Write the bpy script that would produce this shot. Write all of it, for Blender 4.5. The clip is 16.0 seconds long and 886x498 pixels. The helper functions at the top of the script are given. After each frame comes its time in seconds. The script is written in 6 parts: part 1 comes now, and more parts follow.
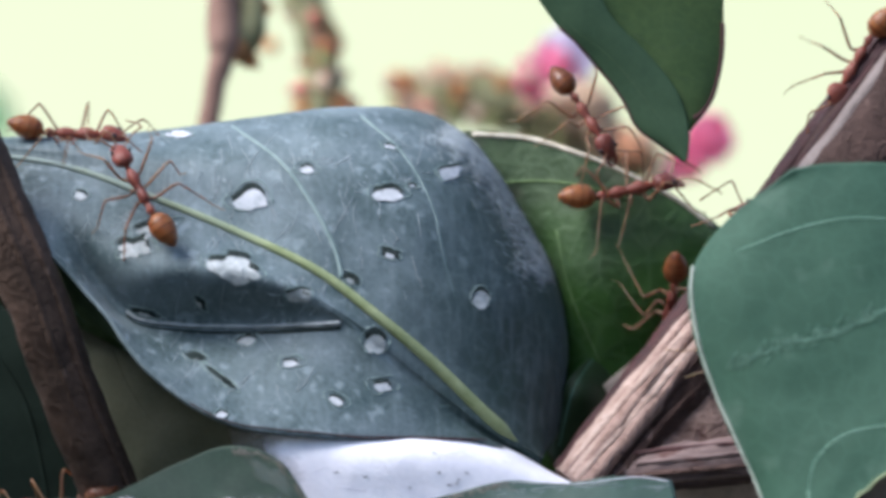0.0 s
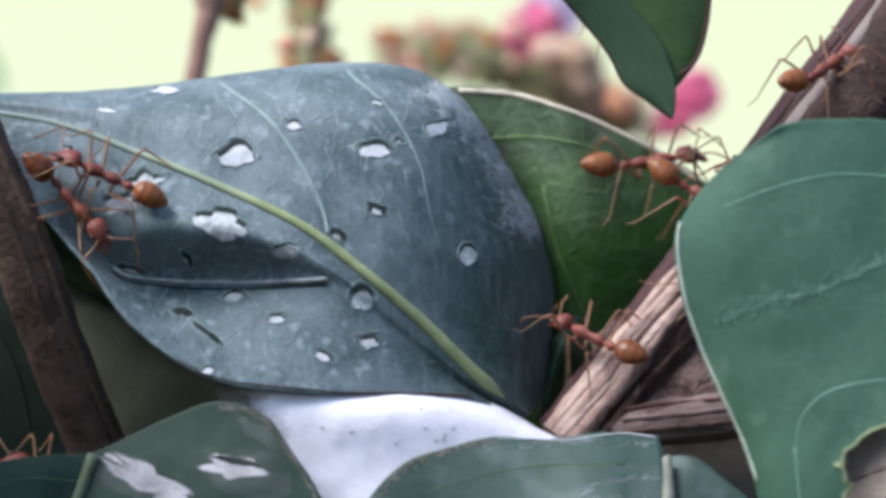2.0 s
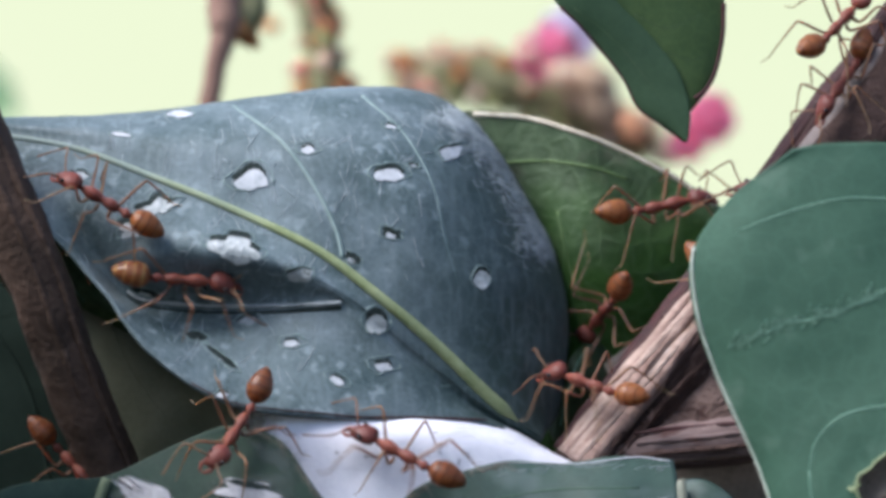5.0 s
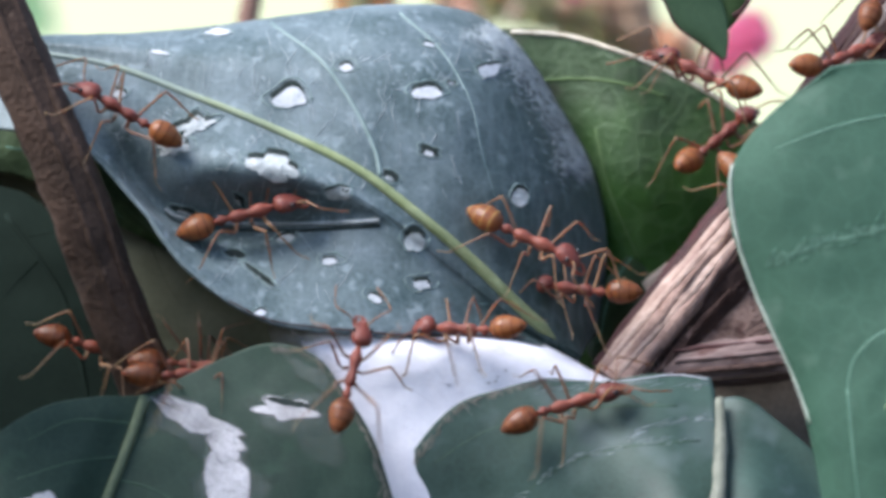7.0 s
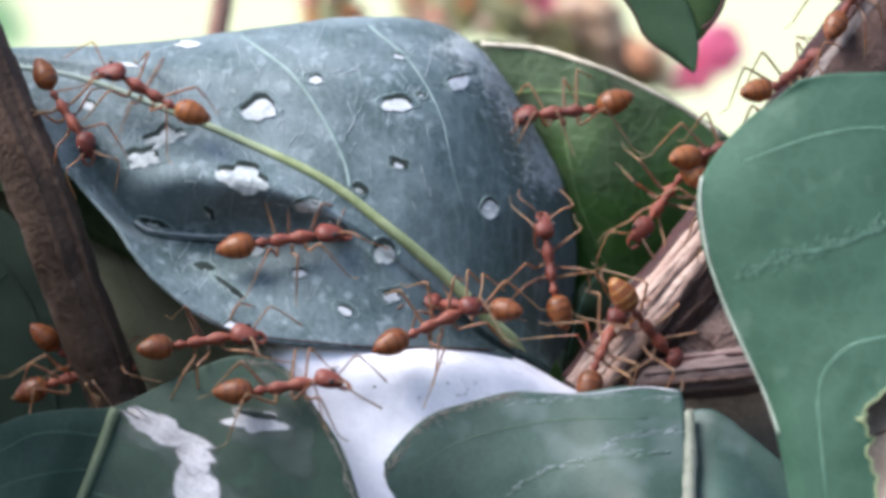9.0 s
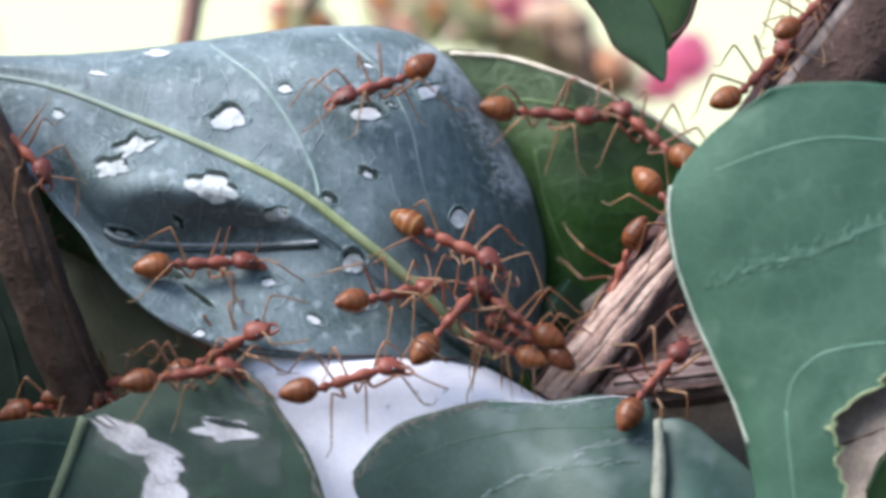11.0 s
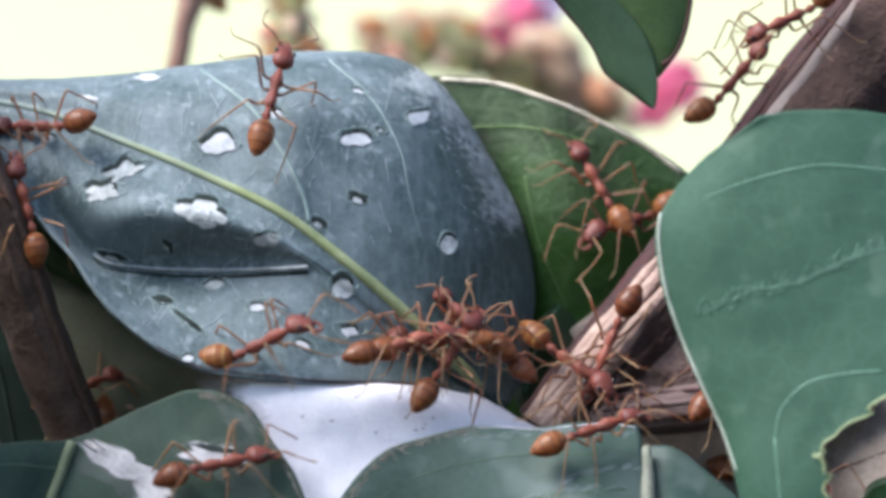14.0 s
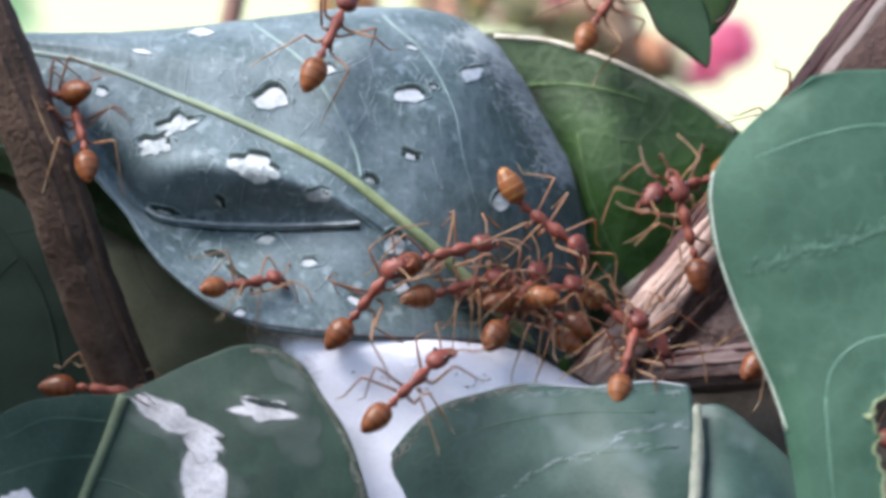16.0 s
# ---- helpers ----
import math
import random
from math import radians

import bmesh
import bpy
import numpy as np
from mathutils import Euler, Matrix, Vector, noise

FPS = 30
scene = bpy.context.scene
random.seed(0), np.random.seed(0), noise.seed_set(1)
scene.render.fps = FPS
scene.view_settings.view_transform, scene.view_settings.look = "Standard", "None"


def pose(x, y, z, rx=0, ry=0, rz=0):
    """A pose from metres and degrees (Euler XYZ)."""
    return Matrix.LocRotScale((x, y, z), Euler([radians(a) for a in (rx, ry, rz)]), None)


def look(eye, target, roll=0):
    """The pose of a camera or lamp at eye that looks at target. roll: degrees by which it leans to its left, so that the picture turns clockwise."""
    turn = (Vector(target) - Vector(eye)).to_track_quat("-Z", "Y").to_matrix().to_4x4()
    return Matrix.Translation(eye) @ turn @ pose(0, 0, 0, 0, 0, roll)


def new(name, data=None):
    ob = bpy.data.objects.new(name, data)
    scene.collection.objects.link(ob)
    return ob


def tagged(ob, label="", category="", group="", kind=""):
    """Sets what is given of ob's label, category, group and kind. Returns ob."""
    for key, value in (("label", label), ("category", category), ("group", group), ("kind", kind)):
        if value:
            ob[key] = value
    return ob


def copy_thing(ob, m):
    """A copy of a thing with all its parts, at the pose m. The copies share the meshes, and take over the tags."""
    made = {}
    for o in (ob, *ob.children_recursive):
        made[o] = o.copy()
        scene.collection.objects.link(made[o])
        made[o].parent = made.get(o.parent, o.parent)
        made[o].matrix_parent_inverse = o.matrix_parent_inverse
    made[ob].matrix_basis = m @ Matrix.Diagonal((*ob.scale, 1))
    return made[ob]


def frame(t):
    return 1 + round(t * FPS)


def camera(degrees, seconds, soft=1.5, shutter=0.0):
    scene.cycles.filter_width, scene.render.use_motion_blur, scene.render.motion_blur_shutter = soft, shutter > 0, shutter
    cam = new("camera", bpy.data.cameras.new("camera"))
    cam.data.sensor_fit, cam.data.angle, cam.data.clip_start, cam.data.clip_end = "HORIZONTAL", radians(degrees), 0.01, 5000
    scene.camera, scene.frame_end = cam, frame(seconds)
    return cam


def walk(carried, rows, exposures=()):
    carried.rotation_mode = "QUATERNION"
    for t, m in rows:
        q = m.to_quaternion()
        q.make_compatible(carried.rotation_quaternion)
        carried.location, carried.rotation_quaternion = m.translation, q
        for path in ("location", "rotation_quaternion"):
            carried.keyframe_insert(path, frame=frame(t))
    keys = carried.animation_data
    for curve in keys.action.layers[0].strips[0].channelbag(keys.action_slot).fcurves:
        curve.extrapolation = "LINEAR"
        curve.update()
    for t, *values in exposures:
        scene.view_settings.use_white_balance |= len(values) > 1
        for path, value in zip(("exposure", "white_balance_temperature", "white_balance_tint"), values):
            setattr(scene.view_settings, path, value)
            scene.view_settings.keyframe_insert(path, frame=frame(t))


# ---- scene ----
from mathutils.bvhtree import BVHTree

MM = 0.001
EYE = (0, -0.45, 0)

# ---- camera: a hand-held long lens half a metre from the nest ----
cam = camera(8.131, 16.0, soft=3.9, shutter=0.4)
cam.data.dof.use_dof = True
cam.data.dof.focus_distance = 0.449
cam.data.dof.aperture_fstop = 38
walk(cam, [
    (0, look(EYE, (0.00000, 0, 0.00000), 0.00)),
    (0.1, look(EYE, (0.00117, 0, -0.00075), 0.00)),
    (0.2, look(EYE, (0.00290, 0, -0.00178), 0.00)),
    (0.3, look(EYE, (0.00326, 0, -0.00200), 0.00)),
    (0.4, look(EYE, (0.00209, 0, -0.00169), 0.00)),
    (0.5, look(EYE, (0.00118, 0, -0.00166), 0.00)),
    (0.6, look(EYE, (0.00056, 0, -0.00157), 0.00)),
    (0.7, look(EYE, (0.00039, 0, -0.00212), 0.00)),
    (0.8, look(EYE, (0.00051, 0, -0.00358), 0.00)),
    (0.9, look(EYE, (0.00025, 0, -0.00428), 0.00)),
    (1, look(EYE, (-0.00031, 0, -0.00425), 0.00)),
    (1.1, look(EYE, (-0.00046, 0, -0.00397), 0.00)),
    (1.2, look(EYE, (0.00015, 0, -0.00447), 0.00)),
    (1.3, look(EYE, (0.00063, 0, -0.00468), 0.00)),
    (1.4, look(EYE, (0.00136, 0, -0.00442), 0.00)),
    (1.5, look(EYE, (0.00128, 0, -0.00357), 0.00)),
    (1.6, look(EYE, (0.00078, 0, -0.00265), 0.00)),
    (1.7, look(EYE, (0.00043, 0, -0.00262), 0.00)),
    (1.8, look(EYE, (0.00011, 0, -0.00271), 0.00)),
    (1.9, look(EYE, (0.00032, 0, -0.00268), 0.00)),
    (2, look(EYE, (0.00096, 0, -0.00318), 0.00)),
    (2.1, look(EYE, (0.00172, 0, -0.00321), 0.00)),
    (2.2, look(EYE, (0.00297, 0, -0.00326), 0.00)),
    (2.3, look(EYE, (0.00360, 0, -0.00329), 0.00)),
    (2.4, look(EYE, (0.00407, 0, -0.00243), 0.00)),
    (2.5, look(EYE, (0.00403, 0, -0.00159), 0.00)),
    (2.6, look(EYE, (0.00382, 0, -0.00097), 0.00)),
    (2.7, look(EYE, (0.00388, 0, -0.00084), 0.00)),
    (2.8, look(EYE, (0.00403, 0, -0.00107), 0.00)),
    (2.9, look(EYE, (0.00426, 0, -0.00142), 0.00)),
    (3, look(EYE, (0.00453, 0, -0.00208), 0.00)),
    (3.1, look(EYE, (0.00460, 0, -0.00229), 0.00)),
    (3.2, look(EYE, (0.00476, 0, -0.00287), 0.00)),
    (5.3, look(EYE, (-0.00035, 0, -0.00137), 0.00)),
    (5.5, look(EYE, (0.00047, 0, -0.00315), 0.00)),
    (5.7, look(EYE, (0.00159, 0, -0.00495), 0.00)),
    (5.8, look(EYE, (0.00209, 0, -0.00595), 0.00)),
    (6, look(EYE, (0.00059, 0, -0.00592), 0.00)),
    (6.2, look(EYE, (-0.00214, 0, -0.00578), 0.00)),
    (6.3, look(EYE, (-0.00254, 0, -0.00553), 0.00)),
    (6.5, look(EYE, (-0.00232, 0, -0.00588), 0.00)),
    (6.7, look(EYE, (-0.00108, 0, -0.00703), 0.00)),
    (6.8, look(EYE, (-0.00140, 0, -0.00708), 0.00)),
    (7, look(EYE, (-0.00282, 0, -0.00739), 0.00)),
    (7.2, look(EYE, (-0.00350, 0, -0.00774), 0.00)),
    (7.3, look(EYE, (-0.00338, 0, -0.00791), 0.00)),
    (7.5, look(EYE, (-0.00271, 0, -0.00825), 0.00)),
    (7.7, look(EYE, (-0.00158, 0, -0.00916), 0.00)),
    (7.8, look(EYE, (-0.00151, 0, -0.00937), 0.00)),
    (8, look(EYE, (-0.00220, 0, -0.00776), 0.00)),
    (8.2, look(EYE, (-0.00235, 0, -0.00717), 0.00)),
    (8.3, look(EYE, (-0.00198, 0, -0.00710), 0.00)),
    (8.5, look(EYE, (-0.00204, 0, -0.00676), 0.00)),
    (8.7, look(EYE, (-0.00214, 0, -0.00580), 0.00)),
    (8.8, look(EYE, (-0.00160, 0, -0.00573), 0.00)),
    (9, look(EYE, (-0.00064, 0, -0.00649), 0.00)),
    (9.2, look(EYE, (-0.00074, 0, -0.00725), 0.00)),
    (11.3, look(EYE, (0.00198, 0, -0.00576), 0.05)),
    (11.5, look(EYE, (0.00211, 0, -0.00641), 0.05)),
    (11.7, look(EYE, (0.00158, 0, -0.00640), 0.09)),
    (11.8, look(EYE, (0.00105, 0, -0.00539), 0.11)),
    (12, look(EYE, (0.00071, 0, -0.00432), 0.15)),
    (12.2, look(EYE, (0.00128, 0, -0.00418), 0.14)),
    (12.3, look(EYE, (0.00198, 0, -0.00468), 0.13)),
    (12.5, look(EYE, (0.00352, 0, -0.00572), 0.12)),
    (12.7, look(EYE, (0.00412, 0, -0.00548), 0.13)),
    (12.8, look(EYE, (0.00336, 0, -0.00501), 0.14)),
    (13, look(EYE, (0.00144, 0, -0.00456), 0.15)),
    (13.2, look(EYE, (0.00031, 0, -0.00416), 0.19)),
    (13.3, look(EYE, (0.00014, 0, -0.00386), 0.21)),
    (13.5, look(EYE, (-0.00005, 0, -0.00330), 0.25)),
    (13.7, look(EYE, (0.00078, 0, -0.00287), 0.29)),
    (13.8, look(EYE, (0.00145, 0, -0.00319), 0.30)),
    (14, look(EYE, (0.00235, 0, -0.00397), 0.34)),
    (14.2, look(EYE, (0.00261, 0, -0.00482), 0.38)),
    (14.3, look(EYE, (0.00234, 0, -0.00490), 0.41)),
    (14.5, look(EYE, (0.00115, 0, -0.00517), 0.45)),
    (14.7, look(EYE, (0.00057, 0, -0.00614), 0.46)),
    (14.8, look(EYE, (0.00075, 0, -0.00704), 0.47)),
    (15, look(EYE, (0.00045, 0, -0.00705), 0.48)),
    (15.2, look(EYE, (-0.00142, 0, -0.00635), 0.54)),
    (15.3, look(EYE, (-0.00193, 0, -0.00622), 0.56)),
    (15.5, look(EYE, (-0.00254, 0, -0.00609), 0.62)),
    (15.7, look(EYE, (-0.00216, 0, -0.00707), 0.69)),
    (15.8, look(EYE, (-0.00205, 0, -0.00716), 0.73)),
    (16, look(EYE, (-0.00138, 0, -0.00713), 0.80)),
], exposures=[(0, 0.7, 6150, 10), (3, 0.7, 6150, 10), (5.5, 0.6, 6150, 10), (6, 0.78, 6150, 10), (7, 0.94, 6150, 10), (7.6, 1.06, 6200, 10), (8.3, 1.08, 6250, 10), (9, 1.07, 6300, 10), (11.5, 1.08, 6300, 10), (12.2, 1.0, 6300, 10), (14.5, 0.99, 6300, 10), (16, 1.1, 6300, 10)])

# ---- light: bright hazy sky, a soft high sun ----
world = bpy.data.worlds.new("sky")
scene.world = world
world.use_nodes = True
wn = world.node_tree.nodes
sky = wn.new("ShaderNodeTexSky")
sky.sky_type = "NISHITA"
sky.sun_disc = False
sky.sun_elevation = radians(58)
sky.sun_rotation = radians(245)
sky.air_density, sky.dust_density, sky.ozone_density = 1.0, 2.0, 1.5
wn["Background"].inputs["Strength"].default_value = 0.145
world.node_tree.links.new(sky.outputs[0], wn["Background"].inputs["Color"])
sun = new("sun", bpy.data.lights.new("sun", "SUN"))
sun.data.energy, sun.data.angle, sun.data.color = 3.75, radians(35), (1.0, 0.98, 0.96)
sun.matrix_world = look((-0.68, -0.32, 0.9), (0, 0, 0))


# ---- materials ----
def material(name, low, high, rough=0.5, spec=0.5, scale=400.0, fine=2600.0, bump=0.25, depth=0.2, through_light=0.0,
             skin=0.0, coat=0.0, stretch=(1, 1, 1), speck=None, speck_at=0.7, speck_scale=900.0, sheen=0.0, cells=0.0, cell_scale=800.0, wear_shading=None,
             wear_shading_way=(38, 0, -30), wear_shading_range=(0.47, 0.8), wear_shading_scale=170, streaks=0.0, thinning=0.0, vary=None):
    """Two colours mixed by a broad and a fine noise, with bump; depth of the relief in mm."""
    m = bpy.data.materials.new(name)
    m.use_nodes = True
    n, link = m.node_tree.nodes, m.node_tree.links.new
    b = n["Principled BSDF"]
    tc = n.new("ShaderNodeTexCoord")
    mp = n.new("ShaderNodeMapping")
    mp.inputs["Scale"].default_value = stretch
    link(tc.outputs["Object"], mp.inputs["Vector"])
    broad, grain = n.new("ShaderNodeTexNoise"), n.new("ShaderNodeTexNoise")
    for t, s, d in ((broad, scale, 3), (grain, fine, 4)):
        t.inputs["Scale"].default_value, t.inputs["Detail"].default_value = s, d
        link(mp.outputs[0], t.inputs["Vector"])
    add = n.new("ShaderNodeMath")
    add.operation = "MULTIPLY_ADD"
    link(grain.outputs["Fac"], add.inputs[0])
    add.inputs[1].default_value = 0.45
    link(broad.outputs["Fac"], add.inputs[2])
    ramp = n.new("ShaderNodeValToRGB")
    ramp.color_ramp.elements[0].position, ramp.color_ramp.elements[1].position = 0.45, 1.0
    ramp.color_ramp.elements[0].color, ramp.color_ramp.elements[1].color = (*low, 1), (*high, 1)
    link(add.outputs[0], ramp.inputs["Fac"])
    colour = ramp.outputs["Color"]
    if speck:
        vor = n.new("ShaderNodeTexNoise")
        vor.inputs["Scale"].default_value, vor.inputs["Detail"].default_value = speck_scale, 2
        link(mp.outputs[0], vor.inputs["Vector"])
        cut = n.new("ShaderNodeMapRange")
        cut.inputs["From Min"].default_value, cut.inputs["From Max"].default_value = speck_at, speck_at + 0.12
        link(vor.outputs["Fac"], cut.inputs["Value"])
        mix = n.new("ShaderNodeMix")
        mix.data_type = "RGBA"
        link(cut.outputs["Result"], mix.inputs["Factor"])
        link(colour, mix.inputs["A"])
        mix.inputs["B"].default_value = (*speck, 1)
        colour = mix.outputs["Result"]
    height = add.outputs[0]
    if wear_shading:
        # second colour, in patches towards one side: wear, stains, and painted shade
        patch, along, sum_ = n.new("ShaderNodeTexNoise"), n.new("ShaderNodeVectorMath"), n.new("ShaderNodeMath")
        patch.inputs["Scale"].default_value, patch.inputs["Detail"].default_value = wear_shading_scale, 5
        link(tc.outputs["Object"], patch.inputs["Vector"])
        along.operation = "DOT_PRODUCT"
        along.inputs[1].default_value = wear_shading_way
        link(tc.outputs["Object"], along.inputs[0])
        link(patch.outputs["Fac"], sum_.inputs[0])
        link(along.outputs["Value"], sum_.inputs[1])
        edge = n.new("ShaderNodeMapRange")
        edge.inputs["From Min"].default_value, edge.inputs["From Max"].default_value = wear_shading_range
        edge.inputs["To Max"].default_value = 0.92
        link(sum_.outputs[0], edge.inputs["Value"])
        shading_mix = n.new("ShaderNodeMix")
        shading_mix.data_type = "RGBA"
        link(edge.outputs["Result"], shading_mix.inputs["Factor"])
        link(colour, shading_mix.inputs["A"])
        shading_mix.inputs["B"].default_value = (*wear_shading, 1)
        colour = shading_mix.outputs["Result"]
    if streaks:
        # dust drawn out in fine upright streaks
        lean, thin, pick = n.new("ShaderNodeMapping"), n.new("ShaderNodeTexNoise"), n.new("ShaderNodeMapRange")
        lean.inputs["Scale"].default_value, lean.inputs["Rotation"].default_value = (1, 0.4, 0.13), (0, radians(12), 0)
        link(tc.outputs["Object"], lean.inputs["Vector"])
        thin.inputs["Scale"].default_value, thin.inputs["Detail"].default_value = 2100, 3
        link(lean.outputs[0], thin.inputs["Vector"])
        pick.inputs["From Min"].default_value, pick.inputs["From Max"].default_value = 0.5, 0.78
        pick.inputs["To Max"].default_value = streaks
        link(thin.outputs["Fac"], pick.inputs["Value"])
        film_mix = n.new("ShaderNodeMix")
        film_mix.data_type = "RGBA"
        link(pick.outputs["Result"], film_mix.inputs["Factor"])
        link(colour, film_mix.inputs["A"])
        film_mix.inputs["B"].default_value = (0.3, 0.35, 0.38, 1)
        colour = film_mix.outputs["Result"]
    if cells:
        bend = n.new("ShaderNodeVectorMath")
        bend.operation = "MULTIPLY_ADD"
        link(broad.outputs["Color"], bend.inputs[0])
        bend.inputs[1].default_value = (0.0016,) * 3
        link(mp.outputs[0], bend.inputs[2])
        vo = n.new("ShaderNodeTexVoronoi")
        vo.feature = "DISTANCE_TO_EDGE"
        vo.inputs["Scale"].default_value = cell_scale
        link(bend.outputs[0], vo.inputs["Vector"])
        line = n.new("ShaderNodeMapRange")
        line.inputs["From Min"].default_value, line.inputs["From Max"].default_value = 0.0, 0.14
        line.inputs["To Min"].default_value, line.inputs["To Max"].default_value = cells, 0.0
        link(vo.outputs["Distance"], line.inputs["Value"])
        pale = n.new("ShaderNodeMix")
        pale.data_type = "RGBA"
        link(line.outputs["Result"], pale.inputs["Factor"])
        link(colour, pale.inputs["A"])
        pale.inputs["B"].default_value = (*[min(0.9, c * 2.1 + 0.02) for c in high], 1)
        colour = pale.outputs["Result"]
        rise = n.new("ShaderNodeMath")
        rise.operation = "MULTIPLY_ADD"
        link(line.outputs["Result"], rise.inputs[0])
        rise.inputs[1].default_value = 0.8
        link(height, rise.inputs[2])
        height = rise.outputs[0]
    if vary:
        # from one body to the next
        who, share, tint = n.new("ShaderNodeObjectInfo"), n.new("ShaderNodeMath"), n.new("ShaderNodeMix")
        share.operation = "MULTIPLY"
        link(who.outputs["Random"], share.inputs[0])
        share.inputs[1].default_value = 0.6
        tint.data_type = "RGBA"
        link(share.outputs[0], tint.inputs["Factor"])
        link(colour, tint.inputs["A"])
        tint.inputs["B"].default_value = (*vary, 1)
        colour = tint.outputs["Result"]
    if thinning:
        # the film thins out unevenly towards its edge
        fade, cover, solid = n.new("ShaderNodeAttribute"), n.new("ShaderNodeMath"), n.new("ShaderNodeMapRange")
        fade.attribute_name = "fade"
        cover.operation = "MULTIPLY_ADD"
        link(add.outputs[0], cover.inputs[0])
        cover.inputs[1].default_value = 0.9
        link(fade.outputs["Fac"], cover.inputs[2])
        solid.inputs["From Min"].default_value, solid.inputs["From Max"].default_value = 0.75, 1.35
        solid.inputs["To Max"].default_value = thinning
        link(cover.outputs[0], solid.inputs["Value"])
        link(solid.outputs["Result"], b.inputs["Alpha"])
    link(colour, b.inputs["Base Color"])
    rr = n.new("ShaderNodeMapRange")
    rr.inputs["To Min"].default_value, rr.inputs["To Max"].default_value = rough - 0.1, rough + 0.12
    link(add.outputs[0], rr.inputs["Value"])
    link(rr.outputs["Result"], b.inputs["Roughness"])
    b.inputs["Specular IOR Level"].default_value = spec
    b.inputs["Coat Weight"].default_value = coat
    b.inputs["Coat Roughness"].default_value = 0.2
    b.inputs["Sheen Weight"].default_value = sheen
    b.inputs["Sheen Roughness"].default_value = 0.35
    if skin:
        b.inputs["Subsurface Weight"].default_value = skin
        b.inputs["Subsurface Radius"].default_value = (1.0, 0.45, 0.2)
        b.inputs["Subsurface Scale"].default_value = 0.001
    bp = n.new("ShaderNodeBump")
    bp.inputs["Strength"].default_value, bp.inputs["Distance"].default_value = bump, depth * MM
    link(height, bp.inputs["Height"])
    link(bp.outputs[0], b.inputs["Normal"])
    if through_light:
        tl, ms = n.new("ShaderNodeBsdfTranslucent"), n.new("ShaderNodeMixShader")
        link(colour, tl.inputs["Color"])
        ms.inputs["Fac"].default_value = through_light
        link(b.outputs[0], ms.inputs[1])
        link(tl.outputs[0], ms.inputs[2])
        link(ms.outputs[0], n["Material Output"].inputs["Surface"])
    return m


# darker right end: partly worn, partly the rolled tip's shade put into colour
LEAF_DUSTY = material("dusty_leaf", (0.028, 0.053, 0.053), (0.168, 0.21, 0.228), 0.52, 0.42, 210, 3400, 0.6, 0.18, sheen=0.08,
                      speck=(0.19, 0.235, 0.25), speck_at=0.58, speck_scale=900, cells=0.05, cell_scale=760, wear_shading=(0.014, 0.036, 0.03),
                      wear_shading_way=(60, 0, 0), wear_shading_range=(0.3, 0.82), wear_shading_scale=150, streaks=0.2)
LEAF_TEAL = material("matt_leaf", (0.022, 0.064, 0.039), (0.04, 0.093, 0.06), 0.62, 0.3, 200, 3500, 0.5, 0.14, cells=0.07, cell_scale=620,
                     speck=(0.06, 0.112, 0.078), speck_at=0.6, speck_scale=320)
LEAF_LOW = material("glossy_leaf", (0.01, 0.03, 0.021), (0.034, 0.072, 0.057), 0.57, 0.5, 160, 3000, 0.35, 0.14, cells=0.05, cell_scale=900,
                    speck=(0.055, 0.085, 0.078), speck_at=0.56, speck_scale=260)
# darker twin of the glossy leaf; this corner's shade is in the colour
LEAF_MURKY = material("murky_leaf", (0.011, 0.027, 0.017), (0.026, 0.052, 0.035), 0.58, 0.3, 160, 3000, 0.35, 0.14, cells=0.05, cell_scale=900,
                      speck=(0.02, 0.045, 0.028), speck_at=0.6, speck_scale=420)
VEIN_LEAF = material("leaf_vein", (0.08, 0.14, 0.045), (0.15, 0.22, 0.085), 0.55, 0.3, 600, 3000, 0.2, 0.1)
MARGIN = material("tan_margin", (0.36, 0.3, 0.22), (0.72, 0.66, 0.54), 0.7, 0.2, 700, 3000, 0.5, 0.2)
MARGIN_PALE = material("pale_margin", (0.26, 0.3, 0.24), (0.5, 0.54, 0.46), 0.6, 0.3, 700, 3000, 0.4, 0.2)
# greyer above, greener towards the bottom
LEAF_GREEN = material("fresh_leaf", (0.026, 0.056, 0.02), (0.084, 0.126, 0.062), 0.55, 0.35, 140, 2000, 0.7, 0.42, 0.3, cells=0.12, cell_scale=560,
                      speck=(0.07, 0.085, 0.05), speck_at=0.6, speck_scale=260, wear_shading=(0.046, 0.122, 0.019), wear_shading_way=(15, 0, -55), wear_shading_range=(0.5, 0.95), wear_shading_scale=200)
# two halves of one hanging leaf: duller and sunlit tones put into colours
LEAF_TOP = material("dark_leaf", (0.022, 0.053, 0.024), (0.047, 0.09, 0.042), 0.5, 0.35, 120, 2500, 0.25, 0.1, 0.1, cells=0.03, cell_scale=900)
LEAF_TOP_SUNLIT = material("sunlit_leaf", (0.03, 0.068, 0.02), (0.075, 0.12, 0.036), 0.5, 0.35, 120, 2500, 0.3, 0.12, 0.22, cells=0.06, cell_scale=900)
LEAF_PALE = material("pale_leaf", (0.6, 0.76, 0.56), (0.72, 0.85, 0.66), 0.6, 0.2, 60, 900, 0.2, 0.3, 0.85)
LEAF_SHADE = material("shaded_leaf", (0.075, 0.083, 0.052), (0.146, 0.145, 0.1), 0.6, 0.3, 150, 2500, 0.3, 0.15, 0.1)
# near-black, as the nest's deep shade is put into this leaf's colour
LEAF_DEEP_SHADE = material("deep_shade_leaf", (0.009, 0.015, 0.012), (0.017, 0.026, 0.021), 0.85, 0.05, 150, 2500, 0.3, 0.15)
